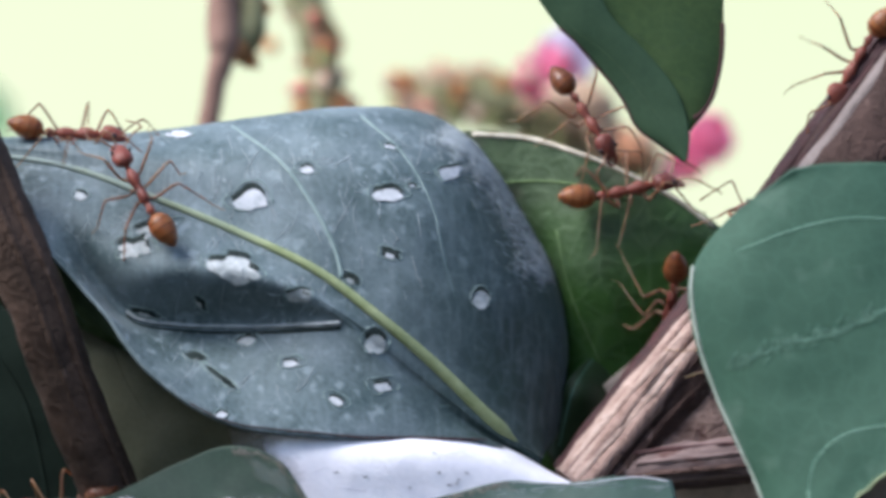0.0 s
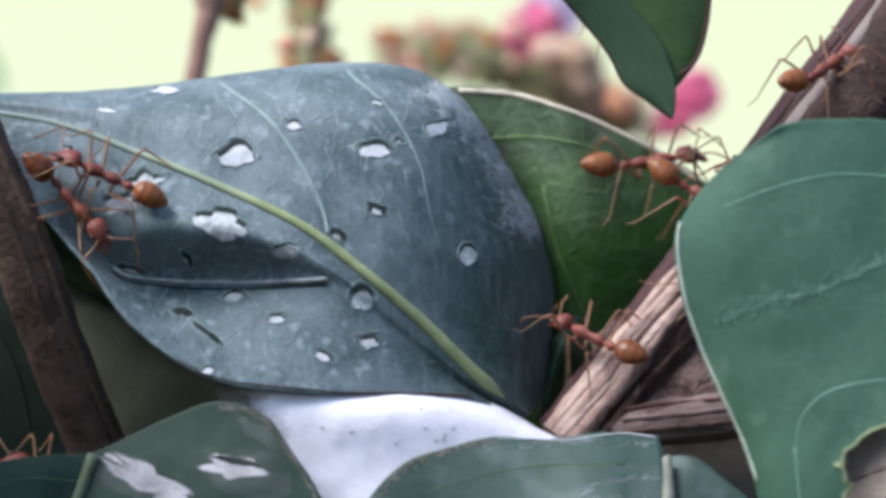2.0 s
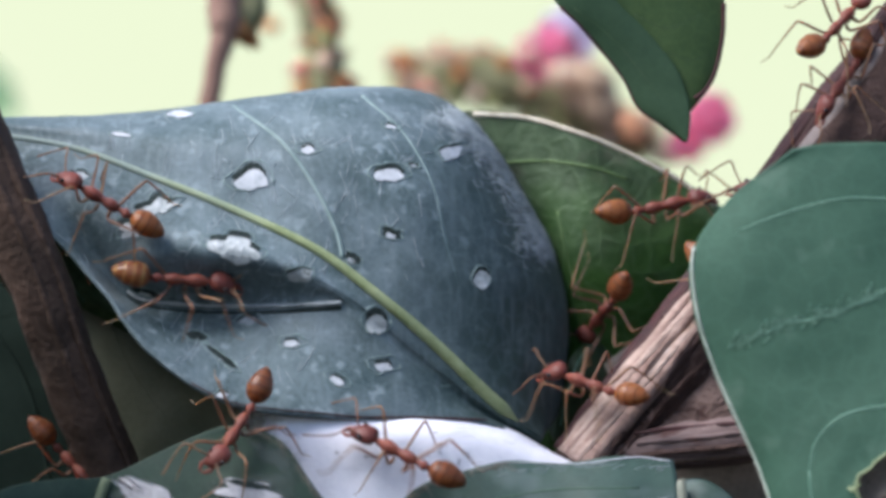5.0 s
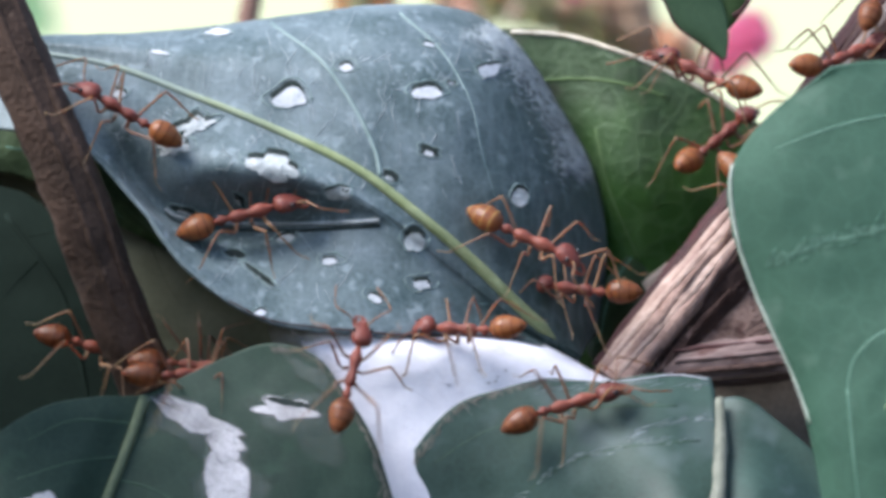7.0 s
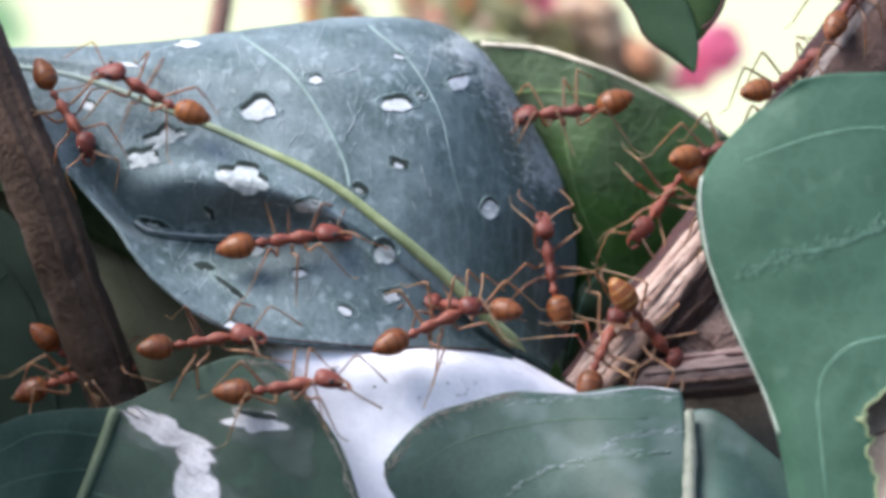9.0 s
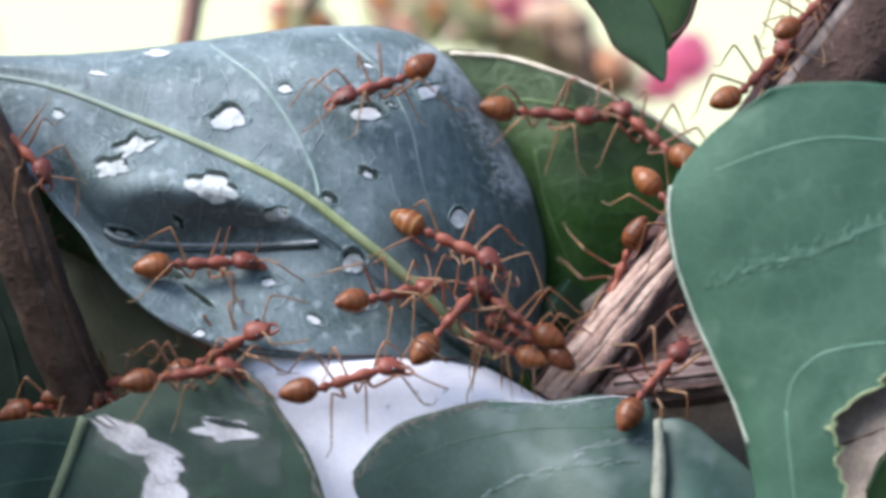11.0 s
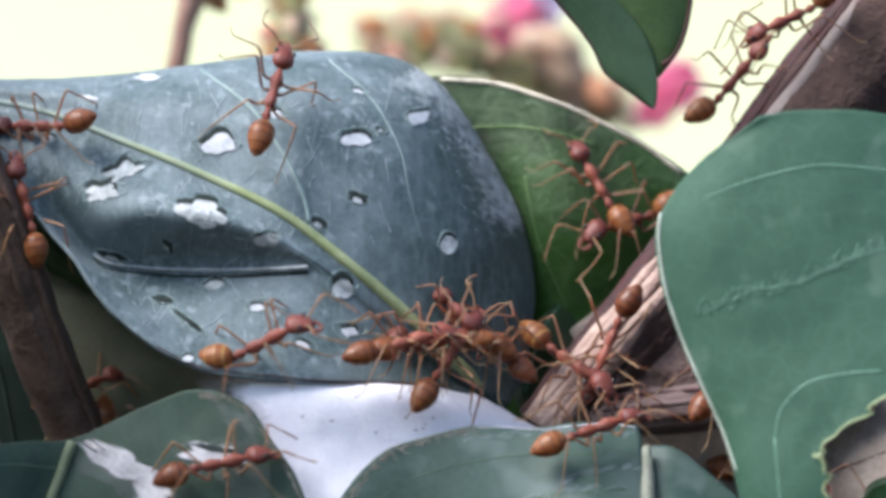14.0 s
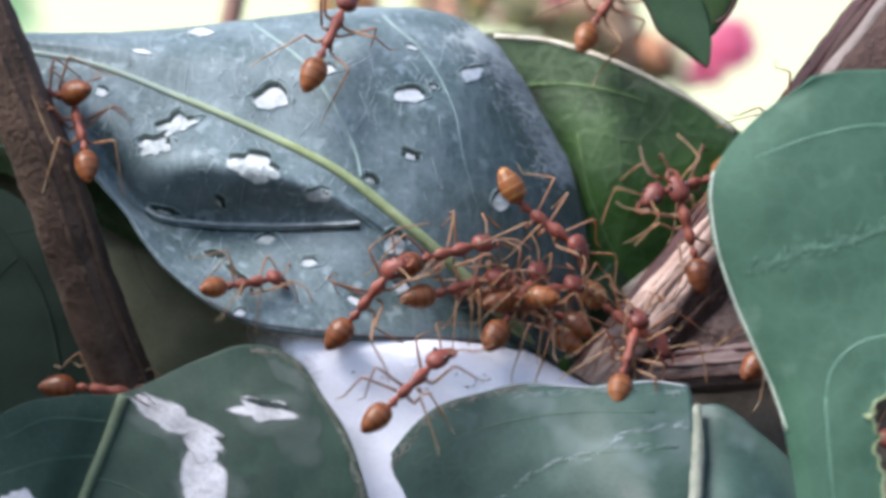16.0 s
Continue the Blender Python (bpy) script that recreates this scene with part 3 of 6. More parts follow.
net = [
    [(-36.6, 12.0, 7.0), (-28.4, 14.0, 7.0), (-21.6, 14.0, 7.4), (-14.5, 15.0, 7.8), (-6.9, 17.0, 8.3), (-0.6, 20.0, 6.4), (5.0, 21.0, -0.4), (7.5, 20.0, -7.2), (7.6, 14.0, -13.8)],
    [(-36.2, 7.0, 7.9), (-28.0, 8.0, 8.3), (-21.4, 9.0, 8.8), (-14.3, 9.0, 9.6), (-6.6, 10.0, 10.5), (0.9, 13.0, 9.1), (6.9, 15.0, 1.2), (9.2, 14.0, -6.3), (8.4, 10.0, -13.7)],
    [(-36.1, 6.3, 7.8), (-27.7, 4.0, 7.5), (-20.9, 3.2, 7.0), (-14.1, 2.6, 6.6), (-7.3, 2.4, 6.2), (-0.8, 3.2, 3.7), (4.4, 5.0, -2.4), (7.0, 6.5, -8.2), (7.9, 7.0, -14.3)],
    [(-35.7, 6.0, 7.4), (-27.3, 3.0, 6.0), (-20.2, 1.0, 3.4), (-14.4, 0.0, 1.0), (-9.1, -0.5, -1.6), (-4.6, -0.5, -4.9), (-0.8, 0.5, -8.3), (3.1, 2.0, -12.1), (7.2, 4.0, -15.4)],
    [(-36.0, 4.6, 5.4), (-28.4, 1.0, 3.9), (-22.9, -1.8, -0.9), (-17.8, -2.7, -1.6), (-12.9, -2.5, -2.4), (-7.9, -1.6, -4.4), (-2.6, 0.0, -8.9), (2.5, 1.8, -12.7), (7.1, 4.0, -15.5)],
    [(-36.2, 4.0, 4.2), (-28.7, -0.2, 2.1), (-23.3, 0.4, -4.2), (-19.0, 1.2, -5.2), (-14.1, 0.8, -5.3), (-7.9, -1.1, -5.3), (-2.8, -0.5, -9.4), (2.4, 2.0, -13.0), (7.1, 4.0, -15.6)],
    [(-36.4, 3.6, 2.9), (-29.1, -0.8, 1.3), (-23.6, -1.6, -4.8), (-18.9, -0.6, -6.9), (-13.8, -1.0, -7.7), (-7.9, -1.5, -8.5), (-2.8, -1.0, -11.0), (2.4, 1.4, -13.4), (7.1, 3.8, -15.7)],
    [(-36.7, 3.0, 1.5), (-29.6, -1.6, 0.4), (-24.8, -3.0, -3.7), (-21.1, -4.8, -8.6), (-15.7, -5.2, -12.3), (-9.1, -4.4, -13.4), (-2.8, -1.9, -13.7), (2.7, 0.8, -13.9), (7.0, 4.0, -15.9)],
]
v, f, front = sheet(net, 14, 10, 0.28, 0.16, 3.0)
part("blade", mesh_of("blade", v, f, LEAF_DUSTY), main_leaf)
keep_support("main", front)
vein("midrib", [(-34.9, 7.1), (-27.1, 5.9), (-20.2, 3.4), (-14.4, 1.0), (-9.1, -1.6), (-4.7, -4.9), (-0.8, -8.2), (3.1, -12.0), (5.3, -13.9)], "main", 0.17, 0.54, VEIN_RIB, main_leaf, "raised yellow-green midrib", 0.05, 8)
for path in ([(-15.2, 8.9), (-11.7, 6.3), (-9.3, 3.0), (-7.8, 0.0), (-7.3, -2.1)],
             [(-5.9, 9.6), (-2.9, 6.9), (-0.8, 3.2), (-0.1, 0.0), (0.6, -2.6), (1.7, -6.0)],
             [(-19.8, -11.3), (-13.6, -12.0), (-5.9, -11.5), (1.5, -11.3)]):
    r0, r1 = (0.15, 0.19) if path[-1][0] < -4 else (0.16, 0.05) if path[0][0] > -10 else (0.06, 0.04)
    vein("vein", path, "main", r0, r1, VEIN_PALE, main_leaf, "thin pale side vein", -0.06)
vein("vein", [(-22.9, -4.5), (-21.8, -5.1), (-18.5, -5.5), (-13.6, -5.6), (-9.5, -5.45), (-7.4, -5.3)], "main", 0.11, 0.16, SCAR_GREY, main_leaf, "pale side vein along the fold", 0.16)
# dark rod laid in the crease to draw its shade
vein("fold_line", [(-22.9, -4.8), (-21.8, -5.5), (-18.5, -5.95), (-13.6, -6.05), (-9.5, -5.85), (-7.4, -5.7)], "main", 0.12, 0.14, SCAR_SHADE, main_leaf, "shade of the fold drawn under the side vein", -0.02)
vein("leaf_edge", [(-19.8, -10.3), (-15.7, -12.4), (-12.4, -13.0), (-9.1, -13.3), (-5.9, -13.6), (-2.6, -13.6), (0.7, -13.7), (3.1, -13.8)], "main", 0.06, 0.09, BARK_RED, main_leaf, "dry reddish leaf margin", 0.0)
SCARS = [((-13.8, 3.8), 3.2, 1.5, 12), ((-4.1, 4.1), 2.6, 1.2, -4), ((-3.8, -0.3), 1.5, .9, -15), ((0.4, 5.6), 1.6, 1.0, 15),
         ((2.7, -3.5), 1.2, 1.25, 0), ((-4.9, -6.6), 1.8, 1.6, 0), ((-11.1, -8.2), 1.9, .75, 0), ((-17.8, -7.8), 1.6, .65, -8),
         ((-16.0, -9.3), 2.6, .55, -35), ((-7.7, -10.9), 1.6, .8, -25), ((-4.4, -9.8), 2.0, 1.1, 0), ((-14.2, -6.6), 1.6, .7, 5),
         ((-15.0, -1.25), 4.2, 1.9, -10), ((-10.4, -3.3), 1.9, .9, 0), ((-9.8, 5.8), 1.4, .9, 0), ((-3.8, 7.4), 1.4, .5, -15),
         ((-20.8, 1.7), 3.0, 1.3, 25), ((-22.5, 0.2), 3.2, 1.5, 5), ((-26.2, 3.9), 1.1, .7, -10), ((-19.0, 8.3), 2.0, .45, 0), ((-23.3, 6.8), 1.3, .3, -8), ((-16.0, -11.9), 1.0, .6, 0), ((-6.6, -2.2), 1.3, .8, -30), ((-2.2, 4.6), 1.0, .35, -15), ((-21.5, -4.6), 2.2, .5, -14), ((-17.5, -3.9), 1.3, .6, -55)]
for k, (c, w, h, a) in enumerate(SCARS):
    # how much of the pit the pale floor fills
    floor = 0.1 if k in (7, 8) else 0.45 if k in (2, 22, 23, 24, 25) else 0.6 if k in (6, 9, 10, 14, 15) else 0.98 if k in (3, 4, 12, 13, 19, 20) else 0.82
    scar(c, w, h, a, "main", main_leaf, 0.11, SCAR_GREY if k in (4, 5, 11, 12, 13, 16, 17, 18, 22, 24, 25) else SCAR, k, 0.5 if k in (16, 17) else 0.36 if k == 12 else 0.08 if k in (4, 5) else 0.3, floor)


def strokes(name, lines, support, radius, mat, parent, label):
    """Fine short lines lying on a blade, joined."""
    items = []
    for path in lines:
        hits = [drop(x, z, (support,)) for x, z in path]
        if all(hits):
            items.append(tube([tuple(h[0] + h[1] * radius * 0.6) for h in hits], [radius * (0.4 + 0.6 * random.random()) for _ in hits], 4, 2))
    ob = part(name, mesh_of(name, *joined(items), mat), parent, label)
    ob["kind"] = "stuff"
    return ob


lines = []
for k in range(210):
    x, z, a, q = random.uniform(-27, -1), random.uniform(-12, 8), random.gauss(1.45, 0.5), random.uniform(0.5, 2.2)
    if x > -9 and z < -4:
        continue
    lines.append([(x + q * t * math.cos(a) + 0.06 * math.sin(4 * t + k), z + q * t * math.sin(a)) for t in (0, .35, .7, 1)])
for k in (0, 1, 3, 12, 13, 14, 16, 17):
    (x0, z0), w, h, a = SCARS[k]
    for q in range(16):
        b = random.uniform(0.3, 3.4)
        u, r = random.uniform(0.62, 0.95), random.uniform(0.25, 0.8)
        x, z = x0 + math.cos(b) * w * u, z0 + math.sin(b) * h * u
        lines.append([(x + r * t * math.cos(b), z + r * t * (math.sin(b) * 0.7 + 0.2)) for t in (0, .5, 1)])
strokes("silk_thread", lines, "main", 0.032, THREAD, main_leaf, "fine pale silk threads and hairs")
lines = []
# grazing sky sheen along the fold, drawn as pale strokes with dusty scuffs
crest = spline([(0.6, 8.1), (2.3, 7.0), (4.3, 4.7), (6.0, 2.0), (7.1, -0.3), (7.7, -2.2)], 30)
for k in range(2300):
    x, z = crest[random.randrange(len(crest))]
    x, z = x + 0.7 - abs(random.gauss(0, 1.2)), z + random.gauss(0.1, 0.4)
    a, q = random.gauss(-0.65, 0.35), random.uniform(0.2, 0.7)
    lines.append([(x - q * t * math.cos(a), z - q * t * math.sin(a)) for t in (0, .5, 1)])
strokes("dust_streak", lines, "main", 0.028, FOLD_SHEEN, main_leaf, "pale sheen and dusty scuffs drawn along the fold")

# ---- leaf behind it ----
back_leaf = thing("leaf", "fresh green leaf curving up behind the curled leaf", "leaf", "nest leaves")
net = [
    [(-0.6, 17.0, 8.5), (2.8, 17.0, 8.9), (6.6, 16.5, 8.4), (10.0, 15.0, 7.4), (13.3, 15.5, 6.0), (17.2, 16.5, 4.1), (21.5, 17.5, 1.1), (24.5, 18.5, -2.5)],
    [(0.3, 16.8, 5.0), (4.1, 16.2, 5.2), (7.4, 15.8, 5.3), (10.4, 14.4, 5.0), (13.3, 14.8, 4.2), (16.7, 15.1, 1.9), (21.0, 16.5, -0.8), (23.6, 17.9, -5.1)],
    [(2.8, 17.0, -1.2), (6.2, 16.5, -1.2), (9.1, 14.0, -1.2), (11.6, 13.5, -1.6), (14.1, 14.0, -2.1), (16.7, 15.0, -3.3), (19.3, 16.5, -5.0), (21.9, 18.0, -8.4)],
    [(4.1, 18.0, -7.6), (7.5, 17.5, -7.6), (9.5, 15.0, -7.5), (11.2, 14.5, -7.5), (12.9, 14.8, -8.0), (14.6, 15.5, -8.4), (16.3, 16.5, -9.3), (18.9, 18.0, -11.8)],
    [(4.9, 19.0, -17.8), (7.0, 18.0, -17.8), (8.5, 17.5, -17.8), (9.6, 16.0, -17.7), (10.8, 16.0, -17.7), (12.5, 16.5, -17.7), (14.2, 17.0, -18.2), (16.8, 18.0, -18.6)],
]
v, f, front = sheet(net, 9, 9, 0.28, 0.3, 8.0)
part("blade", mesh_of("blade", v, f, LEAF_GREEN), back_leaf)
keep_support("back", front)
vein("vein", [(3.1, 4.7), (7.2, 4.9), (10.4, 4.5), (13.3, 3.6)], "back", 0.1, 0.07, VEIN_LEAF, back_leaf, "", 0.03)
vein("vein", [(8.2, 1.3), (9.2, -3.2), (11.3, -8.1)], "back", 0.07, 0.05, VEIN_LEAF, back_leaf, "", 0.03)
vein("leaf_edge", [(2.1, 8.3), (6.0, 8.0), (9.2, 7.1), (12.5, 5.8), (16.6, 3.7), (19.5, 1.6)], "back", 0.2, 0.2, MARGIN, back_leaf, "dry brown leaf margin", 0.0)

inner_leaf = thing("leaf", "small dark curled leaf in the gap beside the twig", "leaf", "nest leaves")
net = [
    [(11.2, 15.6, -7.8), (9.6, 11.5, -9.3), (8.4, 11.0, -11.3), (7.7, 11.0, -15.0)],
    [(12.1, 15.6, -8.3), (10.4, 10.8, -10.2), (9.2, 10.4, -12.4), (8.4, 10.4, -16.2)],
    [(13.3, 16.0, -9.6), (12.0, 12.0, -11.8), (10.5, 12.0, -14.6), (9.5, 12.0, -18.4)],
]
v, f, front = sheet(net, 9, 8, 0.25, 0.25, 18.0)
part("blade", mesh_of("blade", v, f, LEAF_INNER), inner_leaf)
keep_support("inner", front)
vein("vein", [(11.3, -7.3), (9.4, -10.2), (8.4, -14.2)], "inner", 0.08, 0.06, VEIN_GREEN, inner_leaf)

# ---- white silk between the leaves ----
silk = thing("silk_sheet", "white woven silk sheet joining the nest leaves", "silk")
net = [
    [(-15.6, -1.8, -12.0), (-9.1, -1.8, -12.6), (-2.6, -0.5, -12.9), (3.9, 2.0, -14.1), (8.9, 4.4, -16.8), (12.2, 5.0, -17.4)],
    [(-15.1, -3.8, -14.3), (-9.1, -4.0, -14.5), (-2.6, -3.1, -15.0), (3.9, -0.6, -15.9), (8.8, 1.4, -17.4), (12.6, 3.0, -18.0)],
    [(-13.9, -4.0, -18.6), (-9.1, -4.4, -18.8), (-5.4, -4.2, -19.4), (-1.0, -3.4, -19.8), (4.7, -1.6, -19.9), (10.9, 1.0, -20.0)],
    [(-12.3, -5.0, -27.0), (-8.6, -5.4, -27.0), (-5.8, -5.4, -27.0), (-2.6, -5.0, -27.0), (1.5, -4.0, -27.1), (6.7, -2.0, -27.2)],
]
v, f, front = sheet(net, 12, 12, 0.12, 0.22, 12.0)
web = mesh_of("web", v, f, SILK)
cols = len(spline(net[0], 12))
dense = web.attributes.new("fade", "FLOAT", "POINT")
# the weave thins out at its upper end, where it is bound to the shaded leaf
dense.data.foreach_set("value", [min(1.0, 0.15 + max(0.0, (k % cols) - 5.0 + 4.0 * noise.noise(Vector((k // cols * 0.25, k % cols * 0.1, 5)))) / 8.0) for k in range(len(v))])
part("web", web, silk)
keep_support("silk", front)

lines = []
for k in range(80):
    x, z, a, q = random.uniform(-12, 9), random.uniform(-22, -12), random.gauss(0.1, 0.7), random.uniform(0.5, 2.5)
    lines.append([(x + q * t * math.cos(a), z + q * t * math.sin(a) + 0.1 * math.sin(4 * t + k)) for t in (0, .35, .7, 1)])
strokes("silk_strand", lines, "silk", 0.024, SILK_GREY, silk, "fine matted silk strands")
for k in range(9):
    x, z = -9.5 + 12.0 * random.random(), -14.2 - 3.2 * random.random()
    h = drop(x, z, ("silk",))
    if h:
        part("speck", mesh_of("speck", *moved(egg(.08 + .1 * random.random(), .07, .05, 6, 4), Matrix.Translation(h[0] + h[1] * 0.03)), BARK_DARK), silk, "dark speck caught in the silk")

# ---- lower leaves ----
low_left = thing("leaf", "dark green lower leaf with torn white silk patches", "leaf", "nest leaves")
net = [
    [(-36.7, -7.9, -21.8), (-31.5, -7.1, -18.6), (-27.5, -6.0, -17.8), (-23.9, -5.1, -17.6), (-19.3, -5.6, -15.4), (-15.3, -6.2, -14.0), (-11.8, -6.9, -14.9), (-9.6, -7.7, -17.7), (-7.7, -8.4, -20.7), (-6.0, -9.1, -25.8)],
    [(-36.6, -8.2, -22.6), (-31.7, -7.4, -19.8), (-27.8, -6.5, -19.1), (-24.3, -5.4, -18.7), (-19.9, -6.0, -17.1), (-16.0, -6.6, -16.2), (-13.0, -7.3, -17.0), (-10.6, -8.0, -19.4), (-8.8, -8.7, -22.8), (-7.8, -9.3, -27.1)],
    [(-36.8, -8.8, -24.8), (-32.2, -8.1, -22.8), (-28.7, -7.3, -21.8), (-25.3, -5.9, -21.3), (-21.3, -6.8, -20.5), (-17.4, -7.5, -20.0), (-14.6, -8.2, -20.6), (-12.6, -8.8, -22.8), (-11.2, -9.3, -25.5), (-10.1, -9.8, -28.3)],
    [(-36.9, -9.9, -27.9), (-32.5, -9.2, -26.7), (-29.8, -8.4, -26.4), (-27.1, -6.8, -26.3), (-22.8, -7.9, -26.0), (-19.4, -8.7, -26.0), (-16.5, -9.3, -26.3), (-14.5, -9.8, -27.5), (-13.3, -10.2, -29.1), (-12.5, -10.5, -30.3)],
    [(-37.5, -10.8, -31.5), (-33.4, -10.2, -31.0), (-30.9, -9.4, -30.8), (-28.4, -7.8, -30.6), (-24.0, -9.0, -30.5), (-20.8, -9.8, -30.6), (-18.2, -10.4, -31.0), (-16.3, -10.9, -31.6), (-15.2, -11.3, -32.6), (-14.6, -11.6, -33.4)],
]
v, f, front = sheet(net, 9, 10, 0.28, 0.2, 21.0)
part("blade", mesh_of("blade", v, f, LEAF_MURKY), low_left)
keep_support("low_left", front)
vein("midrib", [(-24.3, -18.1), (-25.5, -21.4), (-27.4, -26.3), (-28.6, -30.2)], "low_left", 0.42, 0.34, STEM_DULL, low_left, "pale green midrib", 0.05, 8)
for path in ([(-25.9, -22.4), (-29.6, -22.8), (-33.6, -24.0)], [(-25.1, -20.0), (-29.6, -19.8), (-32.8, -21.2)], [(-26.3, -24.0), (-23.4, -24.9), (-21.4, -26.3)]):
    vein("vein", path, "low_left", 0.08, 0.05, VEIN_DIM, low_left)
for k, (c, w, h, a) in enumerate([((-20.2, -20.8), 7.0, 3.6, -30), ((-18.1, -24.7), 4.2, 5.6, 12), ((-13.6, -19.2), 6.4, 2.6, -8), ((-11.4, -21.4), 3.4, 2.6, -50), ((-12.2, -16.6), 3.2, 1.2, -35)]):
    scar(c, w, h, a, "low_left", low_left, 0, WEB_FILM, 60 + k, 0.4, 0, -0.03, 56, -0.05)
for k, (c, w, h, a) in enumerate([((-20.5, -19.9), 5.6, 1.9, -26), ((-18.6, -21.6), 2.2, 1.8, -40), ((-18.5, -24.5), 2.4, 4.6, 8), ((-14.3, -19.0), 3.7, 1.3, -6), ((-31.6, -26.0), 2.6, 1.6, -20)]):
    scar(c, w, h, a, "low_left", low_left, 0, SILK_TORN, 40 + k, 0.35, 0, 0.03, 56, -0.05)
scar((-13.9, -18.5), 2.6, 0.35, -8, "low_left", low_left, 0, SCAR_SHADE, 55, 0.3, 0, 0.07, 30, 0.2)

low_right = thing("leaf", "broad dark green lower leaf with bluish sheen", "leaf", "nest leaves")
net = [
    [(-7.3, -4.4, -27.0), (-4.9, -4.4, -21.8), (-1.9, -4.4, -18.5), (1.4, -4.3, -17.3), (4.7, -4.1, -16.6), (8.7, -3.8, -16.8), (12.8, -3.6, -16.3), (16.4, -3.1, -16.6)],
    [(-6.4, -4.7, -27.4), (-4.2, -4.7, -23.0), (-1.4, -4.7, -20.4), (1.9, -4.7, -18.9), (5.1, -4.8, -18.3), (8.7, -4.9, -18.0), (12.6, -4.8, -17.7), (16.7, -4.2, -17.8)],
    [(-3.8, -5.1, -28.2), (-1.4, -5.1, -25.0), (1.3, -5.3, -22.8), (3.9, -5.5, -21.5), (6.7, -5.8, -20.9), (9.5, -6.3, -20.5), (12.9, -6.7, -20.3), (16.8, -5.7, -20.1)],
    [(0.6, -5.8, -30.6), (2.3, -5.8, -27.8), (4.3, -6.1, -26.1), (6.3, -6.5, -25.3), (8.7, -7.4, -24.8), (11.0, -8.5, -24.3), (13.8, -9.3, -24.0), (16.8, -8.4, -24.0)],
    [(4.7, -6.5, -32.9), (5.5, -6.5, -30.5), (6.7, -7.0, -29.7), (8.3, -7.6, -28.9), (10.2, -9.2, -28.3), (12.1, -10.6, -27.7), (14.0, -11.8, -27.5), (16.6, -10.3, -27.9)],
]
v, f, front = sheet(net, 10, 9, 0.28, 0.25, 33.0)
part("blade", mesh_of("blade", v, f, LEAF_LOW), low_right)
keep_support("low_right", front)
for path in ([(1.9, -26.0), (5.6, -23.2), (9.6, -21.8), (15.8, -21.2)], [(-3.4, -22.8), (0.7, -20.4), (7.2, -18.9), (14.1, -18.7)]):
    vein("vein", path, "low_right", 0.05, 0.08, VEIN_DIM, low_right)

lines = []
for path in ([(1.9, -26.0), (5.6, -23.2), (9.6, -21.8), (15.8, -21.2)], [(8.8, -22.4), (11.3, -20.8), (13.7, -20.0), (16.6, -19.8)], [(3.9, -17.9), (7.2, -17.5), (12.1, -17.3), (16.2, -17.5)]):
    fine = spline(path, 30)
    for k in range(34):
        x, z = fine[random.randrange(len(fine))]
        x, z, q = x + random.gauss(0, 0.15), z + random.gauss(0.1, 0.12), random.uniform(0.3, 0.9)
        lines.append([(x, z), (x + q * .5, z + q * .2), (x + q, z + q * .3)])
strokes("silk_fleck", lines, "low_right", 0.03, THREAD, low_right, "broken pale silk flecks beside the veins")
vein("leaf_edge", [(4.9, -16.9), (7.2, -16.9), (9.6, -17.0), (12.1, -16.7), (14.1, -16.5), (16.3, -16.8)], "low_right", 0.02, 0.05, SILK_GREY, low_right, "white silk bound to the leaf margin", 0.05)

for leaf_thing, support, path in ((low_right, "low_right", [(-6.2, -26.2), (-4.6, -22.2), (-1.8, -18.9), (1.4, -17.6), (4.7, -16.9)]),
                                  (low_left, "low_left", [(-15.3, -14.4), (-12.1, -15.2), (-10.0, -17.9), (-8.2, -21.0), (-6.9, -25.0)])):
    lines, fine = [], spline(path, 40)
    for k in range(260):
        j = random.randrange(len(fine) - 1)
        (x, z), (x1, z1) = fine[j], fine[j + 1]
        a = math.atan2(z1 - z, x1 - x) + random.gauss(0, 0.5)
        x, z, q = x + random.gauss(0, 0.13), z + random.gauss(-0.1, 0.15), random.uniform(0.2, 0.7)
        lines.append([(x, z), (x + q * .5 * math.cos(a), z + q * .5 * math.sin(a)), (x + q * math.cos(a + .3), z + q * math.sin(a + .3))])
    strokes("dry_fuzz", lines, support, 0.032, FUZZ, leaf_thing, "brownish silk fuzz along the margin")

low_side = thing("leaf", "half-hidden lower leaf with thick pale midrib", "leaf", "nest leaves")
net = [
    [(16.5, -7.7, -18.0), (18.7, -8.3, -17.9), (21.4, -9.1, -19.8), (24.2, -9.9, -22.3), (27.3, -10.9, -26.2)],
    [(16.6, -9.2, -19.6), (18.6, -9.8, -19.9), (21.0, -10.4, -21.7), (23.3, -11.1, -24.2), (26.1, -11.8, -27.4)],
    [(16.5, -12.0, -22.6), (18.3, -12.9, -23.0), (20.2, -13.5, -24.1), (22.2, -13.8, -26.1), (24.4, -12.6, -28.5)],
    [(16.2, -15.6, -27.1), (17.9, -16.5, -27.1), (19.5, -16.8, -27.5), (21.2, -14.1, -28.8), (22.8, -13.9, -30.0)],
]
v, f, front = sheet(net, 9, 9, 0.28, 0.2, 44.0)
part("blade", mesh_of("blade", v, f, LEAF_LOW), low_side)
keep_support("low_side", front)
part("midrib", mesh_of("midrib", *tube([(16.8, -9.0, -17.9), (16.8, -11.6, -20.6), (16.6, -14.0, -23.7), (16.1, -17.0, -27.8)], [.3, .42, .5, .6], 12, 10, 0.3, 4.0), STEM_WORN), low_side, "thick pale grey-green midrib")

# ---- right-hand leaf in front ----
right_leaf = thing("leaf", "large smooth teal-green leaf with chewed edge", "leaf", "nest leaves")
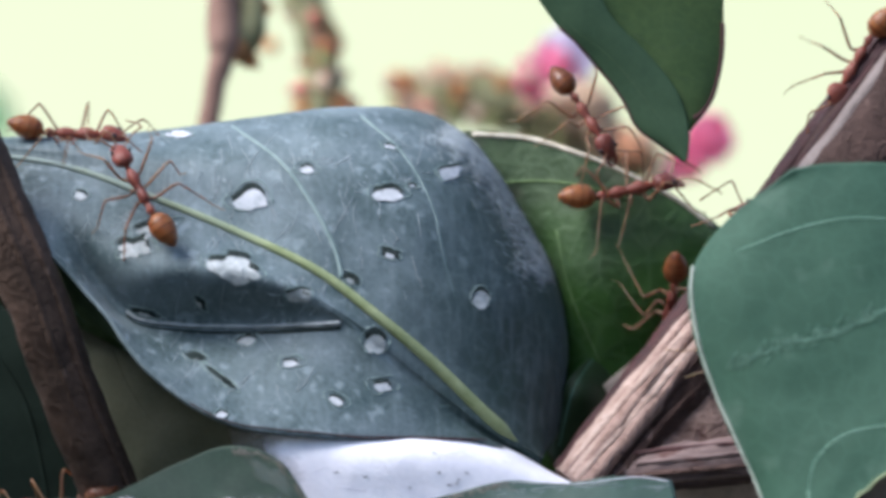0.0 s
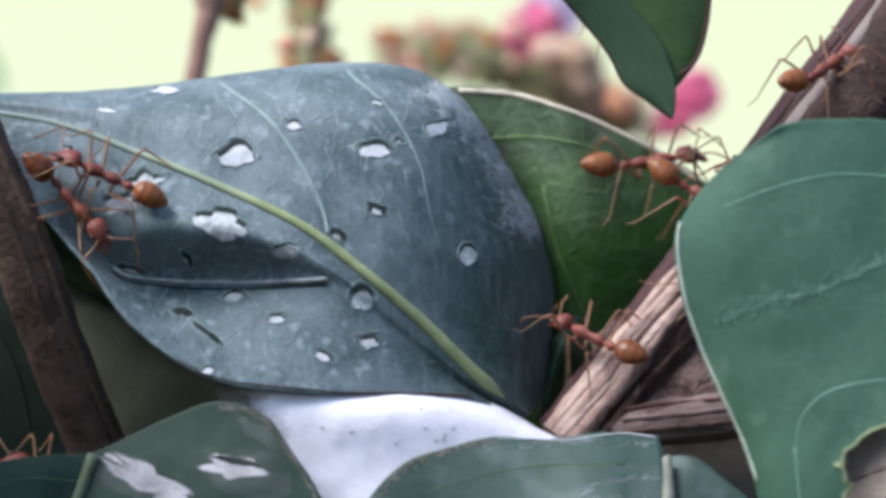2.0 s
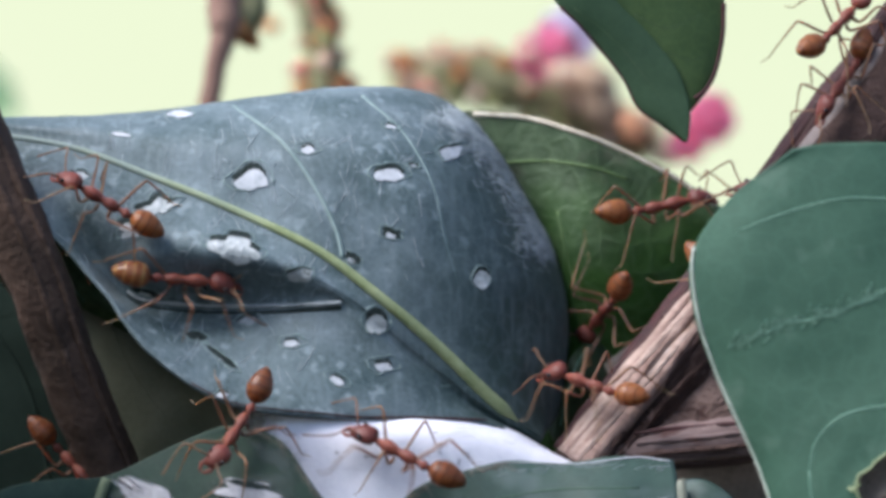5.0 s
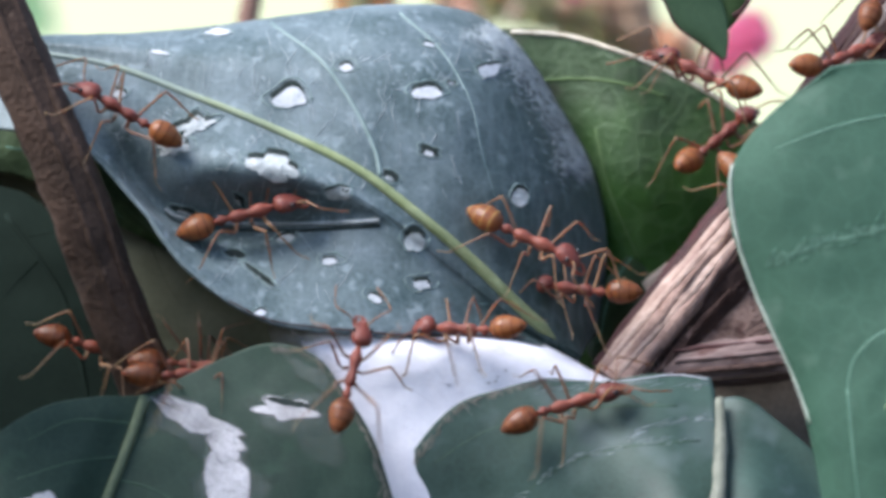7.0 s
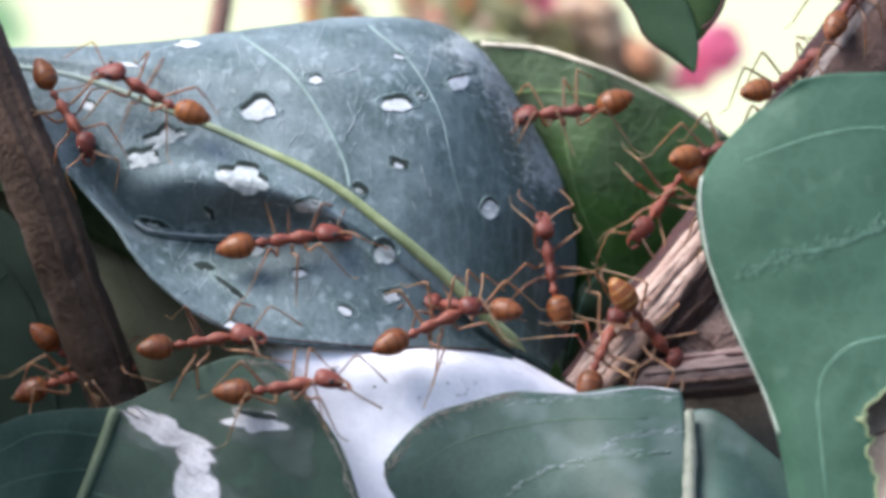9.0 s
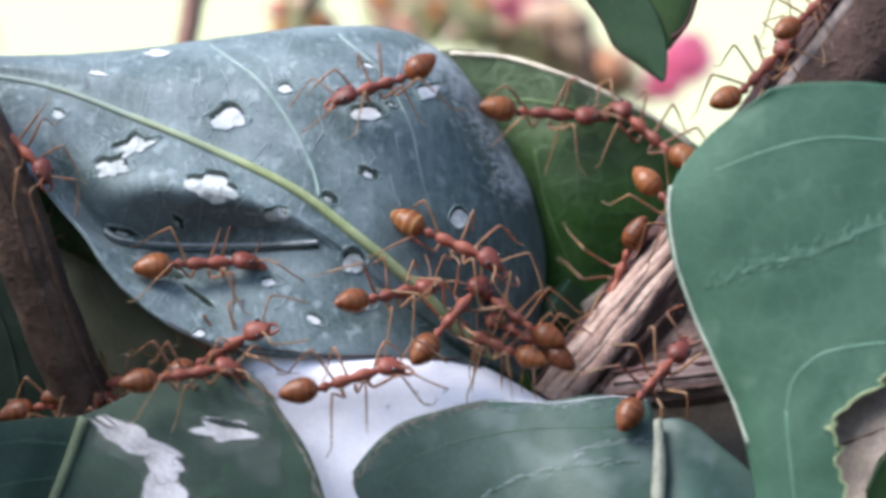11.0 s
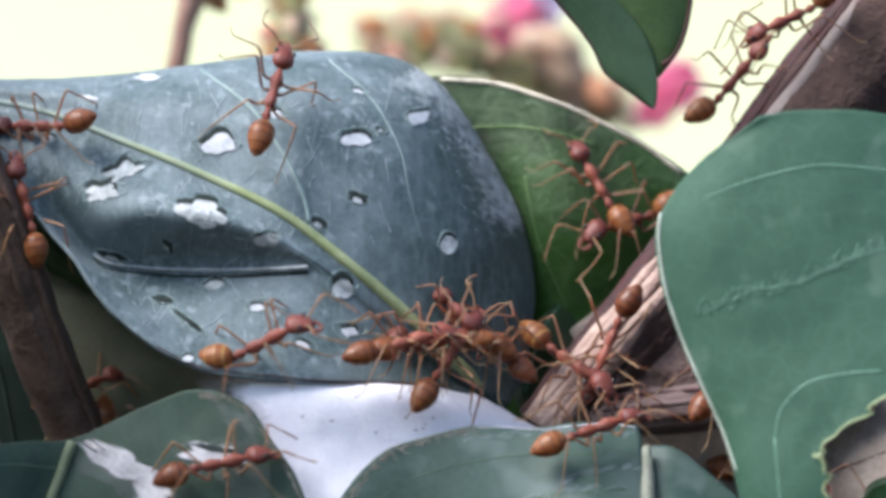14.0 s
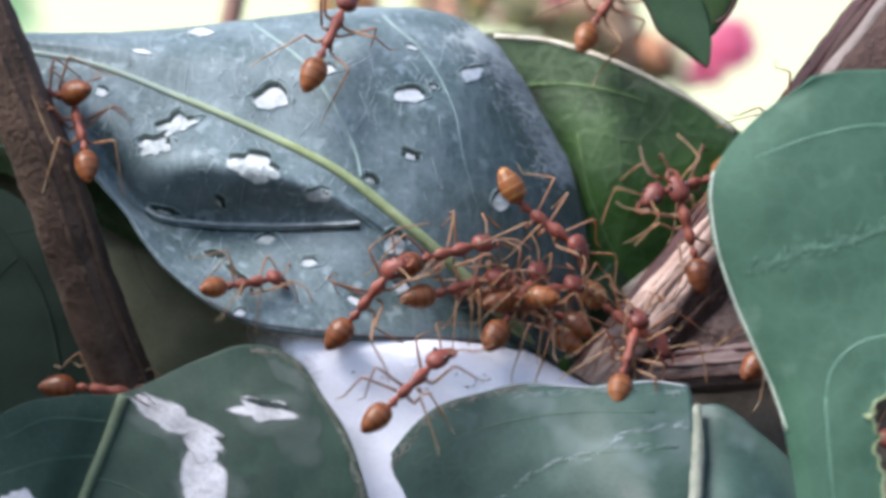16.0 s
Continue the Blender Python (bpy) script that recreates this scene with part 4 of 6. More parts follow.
net = [
    [(24.2, -17.3, 5.4), (26.1, -17.2, 5.9), (28.5, -17.2, 6.0), (30.9, -17.2, 6.0), (33.6, -17.0, 5.6), (37.2, -16.6, 4.6)],
    [(19.9, -16.6, 2.2), (23.0, -17.5, 2.8), (26.1, -17.9, 3.0), (29.6, -18.0, 3.2), (33.2, -17.8, 2.8), (37.9, -17.2, 2.0)],
    [(17.2, -16.8, -1.7), (20.6, -18.1, -1.9), (24.5, -18.7, -1.9), (28.4, -18.9, -1.5), (32.7, -18.9, -1.5), (37.8, -18.6, -2.3)],
    [(17.4, -17.0, -5.9), (21.0, -18.6, -6.2), (24.9, -19.2, -6.4), (28.7, -19.5, -6.2), (32.6, -19.7, -5.8), (36.9, -19.7, -6.6)],
    [(18.7, -17.2, -9.8), (21.7, -18.9, -10.1), (25.2, -19.6, -10.5), (28.7, -20.1, -10.1), (31.8, -20.5, -9.7), (35.1, -20.8, -9.7)],
    [(20.1, -17.6, -13.1), (22.5, -19.2, -13.6), (25.2, -20.1, -14.0), (27.9, -20.7, -13.6), (30.2, -21.1, -13.8), (32.9, -21.4, -13.6)],
    [(21.6, -18.0, -16.2), (23.3, -19.5, -16.8), (24.8, -20.3, -17.1), (26.3, -20.9, -17.1), (27.5, -21.2, -17.1), (28.5, -21.5, -17.2)],
    [(22.6, -18.6, -19.5), (23.8, -20.0, -19.9), (25.2, -20.7, -20.0), (26.5, -21.2, -20.0), (27.6, -21.5, -19.8), (28.8, -21.7, -19.3)],
    [(23.9, -19.6, -26.5), (25.0, -20.6, -26.4), (26.1, -21.2, -26.4), (27.2, -21.6, -26.4), (28.3, -21.8, -26.4), (29.4, -22.0, -26.4)],
]
v, f, front = sheet(net, 10, 12, 0.3, 0.12, 55.0, 1.0)
part("blade", mesh_of("blade", v, f, LEAF_TEAL), right_leaf)
keep_support("right", front)
for path in ([(21.1, -0.2), (25.1, 1.3), (29.2, 2.2), (33.3, 2.0), (37.4, 1.3)], [(21.5, -8.3), (24.7, -6.9), (28.4, -6.1), (32.1, -4.4), (37.0, -3.2)],
             [(26.4, -17.5), (26.9, -15.3), (28.8, -13.5), (31.7, -12.8), (34.1, -12.6)], [(27.2, -25.7), (26.8, -22.0), (26.4, -17.5)]):
    vein("vein", path, "right", 0.07, 0.1, VEIN_TEAL, right_leaf)
for k in range(10):
    # small cross veins between the side veins
    x, z = (21 + 15 * random.random(), 1.5 - 7.5 * random.random()) if k < 6 else (27 + 6 * random.random(), -8 - 5 * random.random())
    a, q = random.uniform(0.9, 2.2), 1.6 + 1.6 * random.random()
    vein("vein", [(x, z), (x + q * .5 * math.cos(a) + .2, z + q * .5 * math.sin(a)), (x + q * math.cos(a), z + q * math.sin(a))], "right", 0.032, 0.025, VEIN_TEAL, right_leaf)
lines = []
fine = spline([(20.7, -8.7), (24.7, -7.1), (28.4, -6.2), (32.1, -4.5), (36.6, -3.2)], 40)
for k in range(170):
    x, z = fine[random.randrange(len(fine))]
    x, z = x + random.gauss(0, 0.2), z + random.gauss(0.1, 0.25)
    a, q = random.gauss(0.9, 0.35), random.uniform(0.25, 0.8)
    lines.append([(x + q * t * math.cos(a), z + q * t * math.sin(a)) for t in (0, .5, 1)])
strokes("scuff", lines, "right", 0.05, VEIN_TEAL, right_leaf, "pale broken scuffs along the side vein")
vein("leaf_edge", [(25.1, 5.6), (22.3, 3.8), (19.5, 1.2), (18.0, -1.7), (18.3, -6.0), (19.6, -10.2), (21.1, -13.6), (22.6, -16.9), (23.7, -20.0)], "right", 0.12, 0.1, MARGIN_PALE, right_leaf, "pale leaf margin", 0.02)
chewed = [tuple(Vector(front[0][i * 51 + 50]) + Vector((0, -0.08, 0))) for i in range(40, 97, 1)]
part("chewed_edge", mesh_of("chewed_edge", *tube(chewed, [0.09 + 0.1 * abs(noise.noise(Vector((i * 0.6, 3, 0)))) for i in range(len(chewed))], 6, 1), VEIN_YELLOW), right_leaf, "dry yellowish chewed edge")
del SUPPORTS["right"]
fragment = thing("leaf", "small yellow-green leaf with ragged pale margin", "leaf", "nest leaves")
net = [
    [(30.9, -17.0, -22.5), (32.0, -17.0, -20.0), (34.0, -16.6, -19.4), (36.8, -16.0, -19.2)],
    [(31.2, -18.0, -24.3), (32.8, -18.0, -21.9), (34.4, -17.6, -21.5), (36.8, -17.0, -21.4)],
    [(31.9, -19.0, -27.3), (33.5, -19.0, -25.8), (35.1, -18.6, -25.4), (37.1, -18.0, -25.0)],
]
v, f, front = sheet(net, 8, 8, 0.25, 0.2, 57.0)
part("blade", mesh_of("blade", v, f, LEAF_GREEN), fragment)
keep_support("fragment", front)
vein("leaf_edge", [(32.2, -23.4), (32.9, -21.8), (33.5, -21.0), (35.3, -20.4), (37.4, -20.2)], "fragment", 0.15, 0.12, VEIN_YELLOW, fragment, "pale ragged margin", 0.0)
del SUPPORTS["fragment"]

# ---- leaf hanging from above ----
top_leaf = thing("leaf", "dark green pointed leaf hanging folded from above", "leaf", "nest leaves")
net = [
    [(5.6, 3.0, 20.2), (7.2, 2.75, 20.2), (9.0, 2.65, 20.1), (10.5, 2.7, 20.1)],
    [(8.1, 3.0, 16.5), (9.5, 2.75, 16.5), (11.1, 2.65, 16.6), (12.4, 2.7, 16.7)],
    [(10.6, 3.0, 14.1), (12.0, 2.75, 14.2), (13.3, 2.65, 14.4), (14.5, 2.7, 14.6)],
    [(13.0, 3.0, 10.9), (14.2, 2.75, 11.1), (15.6, 2.65, 11.4), (16.8, 2.7, 11.8)],
    [(14.1, 3.0, 8.8), (15.2, 2.75, 8.9), (16.6, 2.65, 9.3), (17.6, 2.7, 9.9)],
    [(15.8, 3.0, 7.5), (16.4, 2.75, 7.5), (17.1, 2.65, 7.7), (17.9, 2.7, 8.2)],
    [(17.4, 3.0, 6.3), (17.55, 2.75, 6.25), (17.65, 2.65, 6.35), (17.8, 2.7, 6.6)],
]
v, f, front = sheet(net, 8, 8, 0.26, 0.12, 66.0)
part("blade", mesh_of("blade", v, f, LEAF_TOP), top_leaf, "front half, its darker bluish shading put into the colour")
keep_support("top", front)
vein("vein", [(9.4, 15.9), (12.4, 13.5), (15.7, 9.4)], "top", 0.05, 0.04, LEAF_GREEN, top_leaf)
vein("leaf_edge", [(8.1, 16.3), (10.5, 14.0), (12.9, 10.9), (14.0, 8.8), (15.7, 7.5), (17.2, 6.4)], "top", 0.11, 0.06, BARK_RED, top_leaf, "reddish leaf margin", 0.0)
net = [
    [(10.1, 3.1, 20.1), (13.8, 3.1, 20.1), (17.5, 3.3, 20.1), (20.4, 3.7, 20.2)],
    [(12.2, 3.1, 16.4), (15.0, 3.1, 16.4), (17.9, 3.3, 16.4), (20.4, 3.7, 16.5)],
    [(14.3, 3.1, 14.4), (16.4, 3.1, 14.2), (18.5, 3.3, 14.1), (20.3, 3.7, 14.0)],
    [(16.2, 3.1, 12.1), (17.5, 3.1, 11.7), (18.9, 3.3, 11.4), (19.9, 3.7, 11.5)],
    [(17.1, 3.1, 10.4), (18.0, 3.1, 10.0), (18.7, 3.3, 9.9), (19.3, 3.7, 10.2)],
    [(17.6, 3.1, 8.7), (17.8, 3.1, 8.6), (18.0, 3.3, 8.6), (18.3, 3.7, 8.9)],
]
v, f, front = sheet(net, 8, 8, 0.26, 0.12, 67.0)
part("blade", mesh_of("blade", v, f, LEAF_TOP_SUNLIT), top_leaf, "half behind the midrib, sunlit tone put into the colour")
keep_support("top", front)
vein("vein", [(13.7, 15.5), (16.1, 14.5), (18.6, 15.5)], "top", 0.05, 0.04, LEAF_GREEN, top_leaf)
vein("vein", [(15.7, 12.9), (17.8, 12.2), (19.3, 12.7)], "top", 0.05, 0.04, LEAF_GREEN, top_leaf)
vein("leaf_edge", [(20.2, 16.3), (20.1, 13.9), (19.6, 11.5), (18.9, 10.1), (18.1, 9.4)], "top", 0.17, 0.2, BARK_RED, top_leaf, "reddish leaf margin", 0.0)
del SUPPORTS["top"]

# ---- shaded leaves inside the nest ----
shade_leaf = thing("leaf", "olive leaf in the shade under the curled leaf", "leaf", "nest leaves")
net = [
    [(-38.5, 9.0, 1.7), (-32.6, 9.0, 1.3), (-27.6, 7.5, 0.0), (-22.9, 6.5, -4.9), (-18.8, 6.0, -9.9), (-11.7, 6.0, -13.0)],
    [(-38.4, 8.0, -0.2), (-32.6, 8.0, -0.8), (-28.1, 7.0, -2.4), (-24.1, 5.6, -7.0), (-19.6, 5.0, -11.7), (-12.1, 5.0, -14.4)],
    [(-38.1, 9.0, -1.6), (-32.6, 9.0, -2.9), (-28.0, 8.0, -6.6), (-24.6, 6.4, -11.5), (-20.4, 5.6, -14.8), (-13.0, 5.2, -16.9)],
    [(-37.8, 11.0, -2.5), (-32.8, 11.0, -4.1), (-28.1, 10.0, -10.0), (-25.1, 8.0, -14.9), (-21.3, 7.0, -18.2), (-13.8, 6.0, -19.8)],
]
v, f, front = sheet(net, 9, 8, 0.28, 0.3, 77.0)
part("blade", mesh_of("blade", v, f, LEAF_SHADE), shade_leaf)
keep_support("shade", front)
vein("vein", [(-24.4, -6.0), (-22.6, -10.2), (-19.8, -14.0)], "shade", 0.1, 0.06, LEAF_SHADE, shade_leaf)
# added out of view to keep sun and sky off the lower left
shade_hood = thing("leaf", "unseen leaf added to shade the lower left corner", "leaf", "nest leaves")
net = [
    [(-58.0, -0.5, 3.0), (-52.0, -7.5, 7.0), (-45.5, -15.5, 12.0), (-39.0, -24.5, 16.5)],
    [(-58.0, -1.5, -5.0), (-51.5, -8.5, -1.0), (-45.0, -16.5, 3.0), (-38.3, -25.5, 7.5)],
    [(-58.0, -0.5, -16.0), (-52.0, -7.5, -12.0), (-45.5, -15.5, -9.0), (-39.0, -24.5, -5.5)],
]
v, f, front = sheet(net, 9, 8, 0.28, 0.3, 72.0)
part("blade", mesh_of("blade", v, f, LEAF_TOP), shade_hood)
part("midrib", mesh_of("midrib", *tube([(-58.0, -1.9, -5.0), (-51.5, -8.9, -1.0), (-45.0, -16.9, 3.0), (-38.7, -25.6, 7.4)], [.5, .4, .3, .2], 8, 6), VEIN_LEAF), shade_hood)
sliver = thing("leaf", "bright green leaf edge showing beside the dark twig", "leaf", "nest leaves")
net = [
    [(-39.1, 6.5, 1.9), (-33.3, 6.0, 1.5), (-28.6, 5.0, 0.0), (-24.7, 4.4, -4.1), (-22.8, 4.4, -6.7)],
    [(-39.0, 6.0, 0.0), (-33.4, 5.6, -0.6), (-29.2, 4.6, -2.0), (-25.2, 4.0, -5.3), (-23.0, 4.2, -7.2)],
    [(-39.1, 6.6, -1.5), (-33.7, 6.0, -2.2), (-29.5, 5.0, -4.3), (-25.7, 4.6, -6.2), (-23.1, 4.8, -7.6)],
]
v, f, front = sheet(net, 9, 8, 0.25, 0.15, 71.0)
part("blade", mesh_of("blade", v, f, LEAF_GREEN), sliver)
keep_support("sliver", front)
vein("vein", [(-34.4, 0.0), (-29.6, -1.2), (-25.9, -5.3)], "sliver", 0.08, 0.05, VEIN_GREEN, sliver)
del SUPPORTS["sliver"]
dark_leaf = thing("leaf", "green leaf inside the nest, deep shade put into its colour", "leaf", "nest leaves")
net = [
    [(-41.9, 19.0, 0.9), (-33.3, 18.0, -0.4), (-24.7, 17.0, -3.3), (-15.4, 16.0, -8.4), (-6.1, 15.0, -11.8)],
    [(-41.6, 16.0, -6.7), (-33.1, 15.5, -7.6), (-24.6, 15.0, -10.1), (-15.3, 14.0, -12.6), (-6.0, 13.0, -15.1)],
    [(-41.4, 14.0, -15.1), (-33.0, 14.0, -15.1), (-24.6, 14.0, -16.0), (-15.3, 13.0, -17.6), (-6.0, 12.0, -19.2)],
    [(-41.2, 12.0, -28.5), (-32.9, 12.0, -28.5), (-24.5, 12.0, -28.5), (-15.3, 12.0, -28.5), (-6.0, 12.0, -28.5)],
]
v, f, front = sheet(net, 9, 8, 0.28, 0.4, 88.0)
part("blade", mesh_of("blade", v, f, LEAF_DEEP_SHADE), dark_leaf)
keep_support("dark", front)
vein("midrib", [(-34.4, -4.9), (-30.4, -10.6), (-28.7, -17.1), (-27.9, -22.8)], "dark", 0.2, 0.12, LEAF_DEEP_SHADE, dark_leaf, "dim midrib")
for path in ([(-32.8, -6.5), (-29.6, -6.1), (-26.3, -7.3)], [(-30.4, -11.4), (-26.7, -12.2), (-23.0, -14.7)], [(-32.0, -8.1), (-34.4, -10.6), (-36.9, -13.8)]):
    vein("vein", path, "dark", 0.08, 0.05, LEAF_DEEP_SHADE, dark_leaf)
dry_leaf = thing("leaf", "crumpled brown dead leaf wedged behind the twig", "leaf", "nest leaves")
net = [
    [(10.8, 13.0, -10.9), (15.4, 13.0, -7.5), (21.7, 13.5, -5.0), (28.0, 14.0, -3.3), (34.3, 14.0, -5.0), (41.9, 14.0, -6.7)],
    [(10.7, 12.0, -15.0), (15.3, 11.5, -12.5), (21.6, 12.0, -10.9), (27.9, 12.5, -10.0), (34.2, 12.5, -10.9), (41.8, 13.0, -11.7)],
    [(10.8, 13.0, -18.4), (15.4, 12.5, -17.2), (21.6, 11.5, -16.3), (27.9, 11.5, -15.9), (33.8, 6.0, -16.1), (41.0, 4.0, -16.4)],
    [(10.7, 12.0, -29.3), (15.3, 11.0, -29.2), (21.5, 10.0, -29.2), (27.5, 5.0, -28.8), (33.3, 0.0, -28.5), (40.5, -2.0, -28.4)],
]
v, f, front = sheet(net, 10, 9, 0.3, 0.9, 99.0)
part("blade", mesh_of("blade", v, f, LEAF_DRY), dry_leaf)
keep_support("dry", front)
for path in ([(16.2, -11.4), (22.3, -12.2), (30.0, -18.7)], [(22.3, -12.2), (29.2, -11.4), (36.6, -13.0)], [(24.3, -22.0), (29.2, -20.4), (35.8, -17.9)]):
    vein("vein", path, "dry", 0.16, 0.08, BARK, dry_leaf)

# ---- twigs ----
right_twig = thing("twig", "thick brown twig with a pale peeling ridge of bark", "twig", "twigs")
line = [(8.9, 6.0, -20.2), (10.5, 6.0, -17.7), (15.6, 6.6, -11.6), (20.5, 7.4, -5.7), (28.1, 8.6, 3.4), (36.3, 10.0, 13.9), (42.1, 11.0, 21.4)]
v, f = tube(line, [2.4, 2.75, 3.0, 3.3, 4.1, 4.35, 4.4], 28, 10, 0.1, 5.0)
part("wood", mesh_of("wood", v, f, BARK_WOOD), right_twig)
keep_support("twig", (v, f))
RIDGES = ((178, 0.42, BARK_RED, 1.0, 1.0), (186, 0.45, BARK_RED, 1.0, 1.0), (194, 0.42, BARK_RED, 1.0, 1.0), (202, 0.4, BARK_RED, 1.0, 1.0), (209, 0.34, BARK_RED, 1.0, 0.6), (215, 0.4, BARK_PALE, 1.0, 0.0),
          (222, 0.42, BARK_TAN, 1.0, 0.0), (221, 1.0, BARK_GREY, 0.15, 0.8), (229, 0.46, BARK_PALE, 1.0, 0.3), (236, 0.36, BARK_PALE, 1.0, 0.0), (243, 0.44, BARK_TAN, 1.0, 0.0), (251, 0.4, BARK_PALE, 1.0, 0.0),
          (260, 0.42, BARK_TAN, 1.0, 0.0), (272, 0.36, BARK, 1.0, 0.3), (294, 0.3, BARK, 1.0, 0.3))
for k, (angle, r, mat, low, high) in enumerate(RIDGES):
    # thickness of the ridge at the foot and at the top of the twig; it sinks into the wood where it ends
    q, ends = [], []
    for j, ((x, y, z), w) in enumerate(zip(line[1:], [2.75, 3.0, 3.3, 4.1, 4.35, 4.4])):
        a = radians(angle + 4.5 * math.sin(j * 1.7 + k * 2.1))
        share = low + (high - low) * min(1.0, max(0.0, (j - 1.2) / 1.8))
        w *= (0.88 + 0.09 * min(1.0, 2 * share)) - (0.14 if r > 0.9 else 0.0)
        c, d = math.cos(a) * w, math.sin(a) * w
        q.append((x + c * 0.8, y + d, z - c * 0.6))
        ends.append(r * max(0.12, share) * (1.3 if mat in (BARK_PALE, BARK_TAN) else 1.0))
    part("bark_ridge", mesh_of("bark_ridge", *tube(q, ends, 10, 10, 0.3 if r > 0.9 else 0.5 if mat in (BARK_PALE, BARK_TAN) else 0.75, 9.0 + k), mat), right_twig, "pale peeling bark ridge" if mat is BARK_PALE else "")
net = [
    [(14.1, 4.6, -14.4), (17.2, 5.0, -10.9), (20.9, 6.0, -6.2), (25.5, 7.0, -1.2)],
    [(15.1, 4.1, -14.9), (18.8, 4.4, -12.1), (23.0, 5.6, -8.2), (27.6, 6.8, -4.1)],
    [(16.3, 4.2, -15.4), (20.2, 4.2, -14.0), (24.8, 5.2, -11.3), (29.7, 6.6, -8.2)],
    [(17.2, 5.0, -16.3), (21.3, 4.8, -15.8), (25.9, 5.6, -14.4), (30.9, 7.0, -12.4)],
]
v, f, front = sheet(net, 12, 12, 0.5, 0.55, 104.0)
part("bark_flap", mesh_of("bark_flap", v, f, BARK_FLAP), right_twig, "rough reddish-brown flap of loose bark")
side_twig = thing("twig", "short brown side branch under the thick twig", "twig", "twigs")
v, f = tube([(12.6, 5.0, -16.4), (16.3, 4.0, -15.9), (21.2, 4.0, -15.4), (27.5, 4.5, -14.8), (33.7, 5.0, -14.0)], [1.3, 1.6, 1.75, 1.8, 1.8], 20, 10, 0.16, 15.0)
part("wood", mesh_of("wood", v, f, BARK_LILAC), side_twig)
keep_support("side_twig", (v, f))
for k, dz in enumerate((1.25, 0.5, -0.4, -1.1)):
    q = [(x, y - math.sqrt(max(0.1, 2.9 - dz * dz)), z + dz) for x, y, z in ((13.9, 4.6, -16.1), (16.7, 4.0, -15.8), (21.2, 4.0, -15.4), (27.5, 4.5, -14.8), (33.3, 5.0, -14.1))]
    part("bark_ridge", mesh_of("bark_ridge", *tube(q, [.14, .2, .2, .2, .18], 8, 10, 0.4, 60.0 + k), (BARK_RED, BARK_LILAC, BARK, BARK_DARK)[k]), side_twig)
left_twig = thing("twig", "dark brown slanting twig in front of the leaf", "twig", "twigs")
line = [(-38.0, -2.0, 17.5), (-36.1, -2.5, 13.0), (-33.9, -2.5, 7.5), (-31.5, -2.2, 1.9), (-29.6, -1.6, -2.6), (-27.7, -0.4, -8.3), (-25.9, 1.2, -13.3), (-24.4, 3.0, -17.2), (-23.1, 5.0, -22.7)]
v, f = tube(line, [2.2, 2.25, 2.25, 2.2, 2.25, 2.2, 2.2, 2.2, 2.2], 24, 10, 0.09, 25.0)
part("wood", mesh_of("wood", v, f, BARK_DARK), left_twig)
for k in (-1, 0, 1):
    q = [(x + 1.5 * k + 0.2, y - 2.05 + 0.55 * abs(k), z - 0.2 * k) for x, y, z in line]
    part("bark_ridge", mesh_of("bark_ridge", *tube(q, [0.3, .34, .3, .36, .3, .34, .3, .3, .3], 8, 10, 0.35, 30.0 + k), BARK_DARK), left_twig)


# ---- flowering stems behind ----
FAR = 1.1


def farther(p, far=FAR):
    """The place on the same sight line, a little farther off."""
    return (p[0] * far, (p[1] + 450) * far - 450, p[2] * far)


def flower_stem(label, line, radii, buds, mats, seed, spread, size, far=FAR):
    line, radii = [farther(p, far) for p in line], [r * far for r in radii]
    rng = random.Random(seed)
    root = thing("flower_stem", label, "flower stem", "flower stems")
    part("stalk", mesh_of("stalk", *tube(line, radii, 10, 8, 0.12, seed), mats[0]), root)
    fine = spline(line, 12)
    for k in range(buds):
        p = fine[int((k + 0.5) / buds * (len(fine) - 1))]
        d = Vector((rng.uniform(-1, 1), rng.uniform(-1, 1), rng.uniform(-1, 1))).normalized() * spread * rng.uniform(0.5, 1.1)
        s = size * rng.uniform(0.6, 1.25)
        m = Matrix.Translation(Vector(p) + d) @ d.to_track_quat("X", "Z").to_matrix().to_4x4()
        vf = lathe([(-1.5 * s, .12 * s), (-1.0 * s, .4 * s), (-.4 * s, .8 * s), (.2 * s, .85 * s), (.8 * s, .6 * s), (1.3 * s, .25 * s), (1.7 * s, .06 * s)], 8)
        mat = BUD_GREEN if len(mats) > 4 and d.z < -0.35 * spread and rng.random() < 0.7 else mats[1 + rng.randrange(len(mats) - 1)]
        part("bud", mesh_of("bud", *moved(vf, m), mat), root)
    return root


flower_stem("blurred pinkish-brown upright flower stem with green node", [(-20.6, 85.0, 6.8), (-20.1, 85.0, 10.9), (-19.6, 85.0, 14.1), (-18.9, 85.0, 16.5), (-18.8, 85.0, 18.2), (-18.9, 85.0, 22.8)], [.9, .92, .95, 1.2, 1.5, 1.3], 0, [STEM, BUD_GREEN], 1, 1, 1, 0.98)
flower_stem("blurred green node beside the flower stem", [(-17.6, 86.0, 16.4), (-17.2, 86.0, 17.7), (-16.7, 86.0, 19.2), (-16.5, 86.0, 22.4)], [.7, 1.4, 1.5, 1.0], 3, [BUD_DARK, BUD_GREEN, BUD_ORANGE], 2, 1.2, 1.0, 0.98)
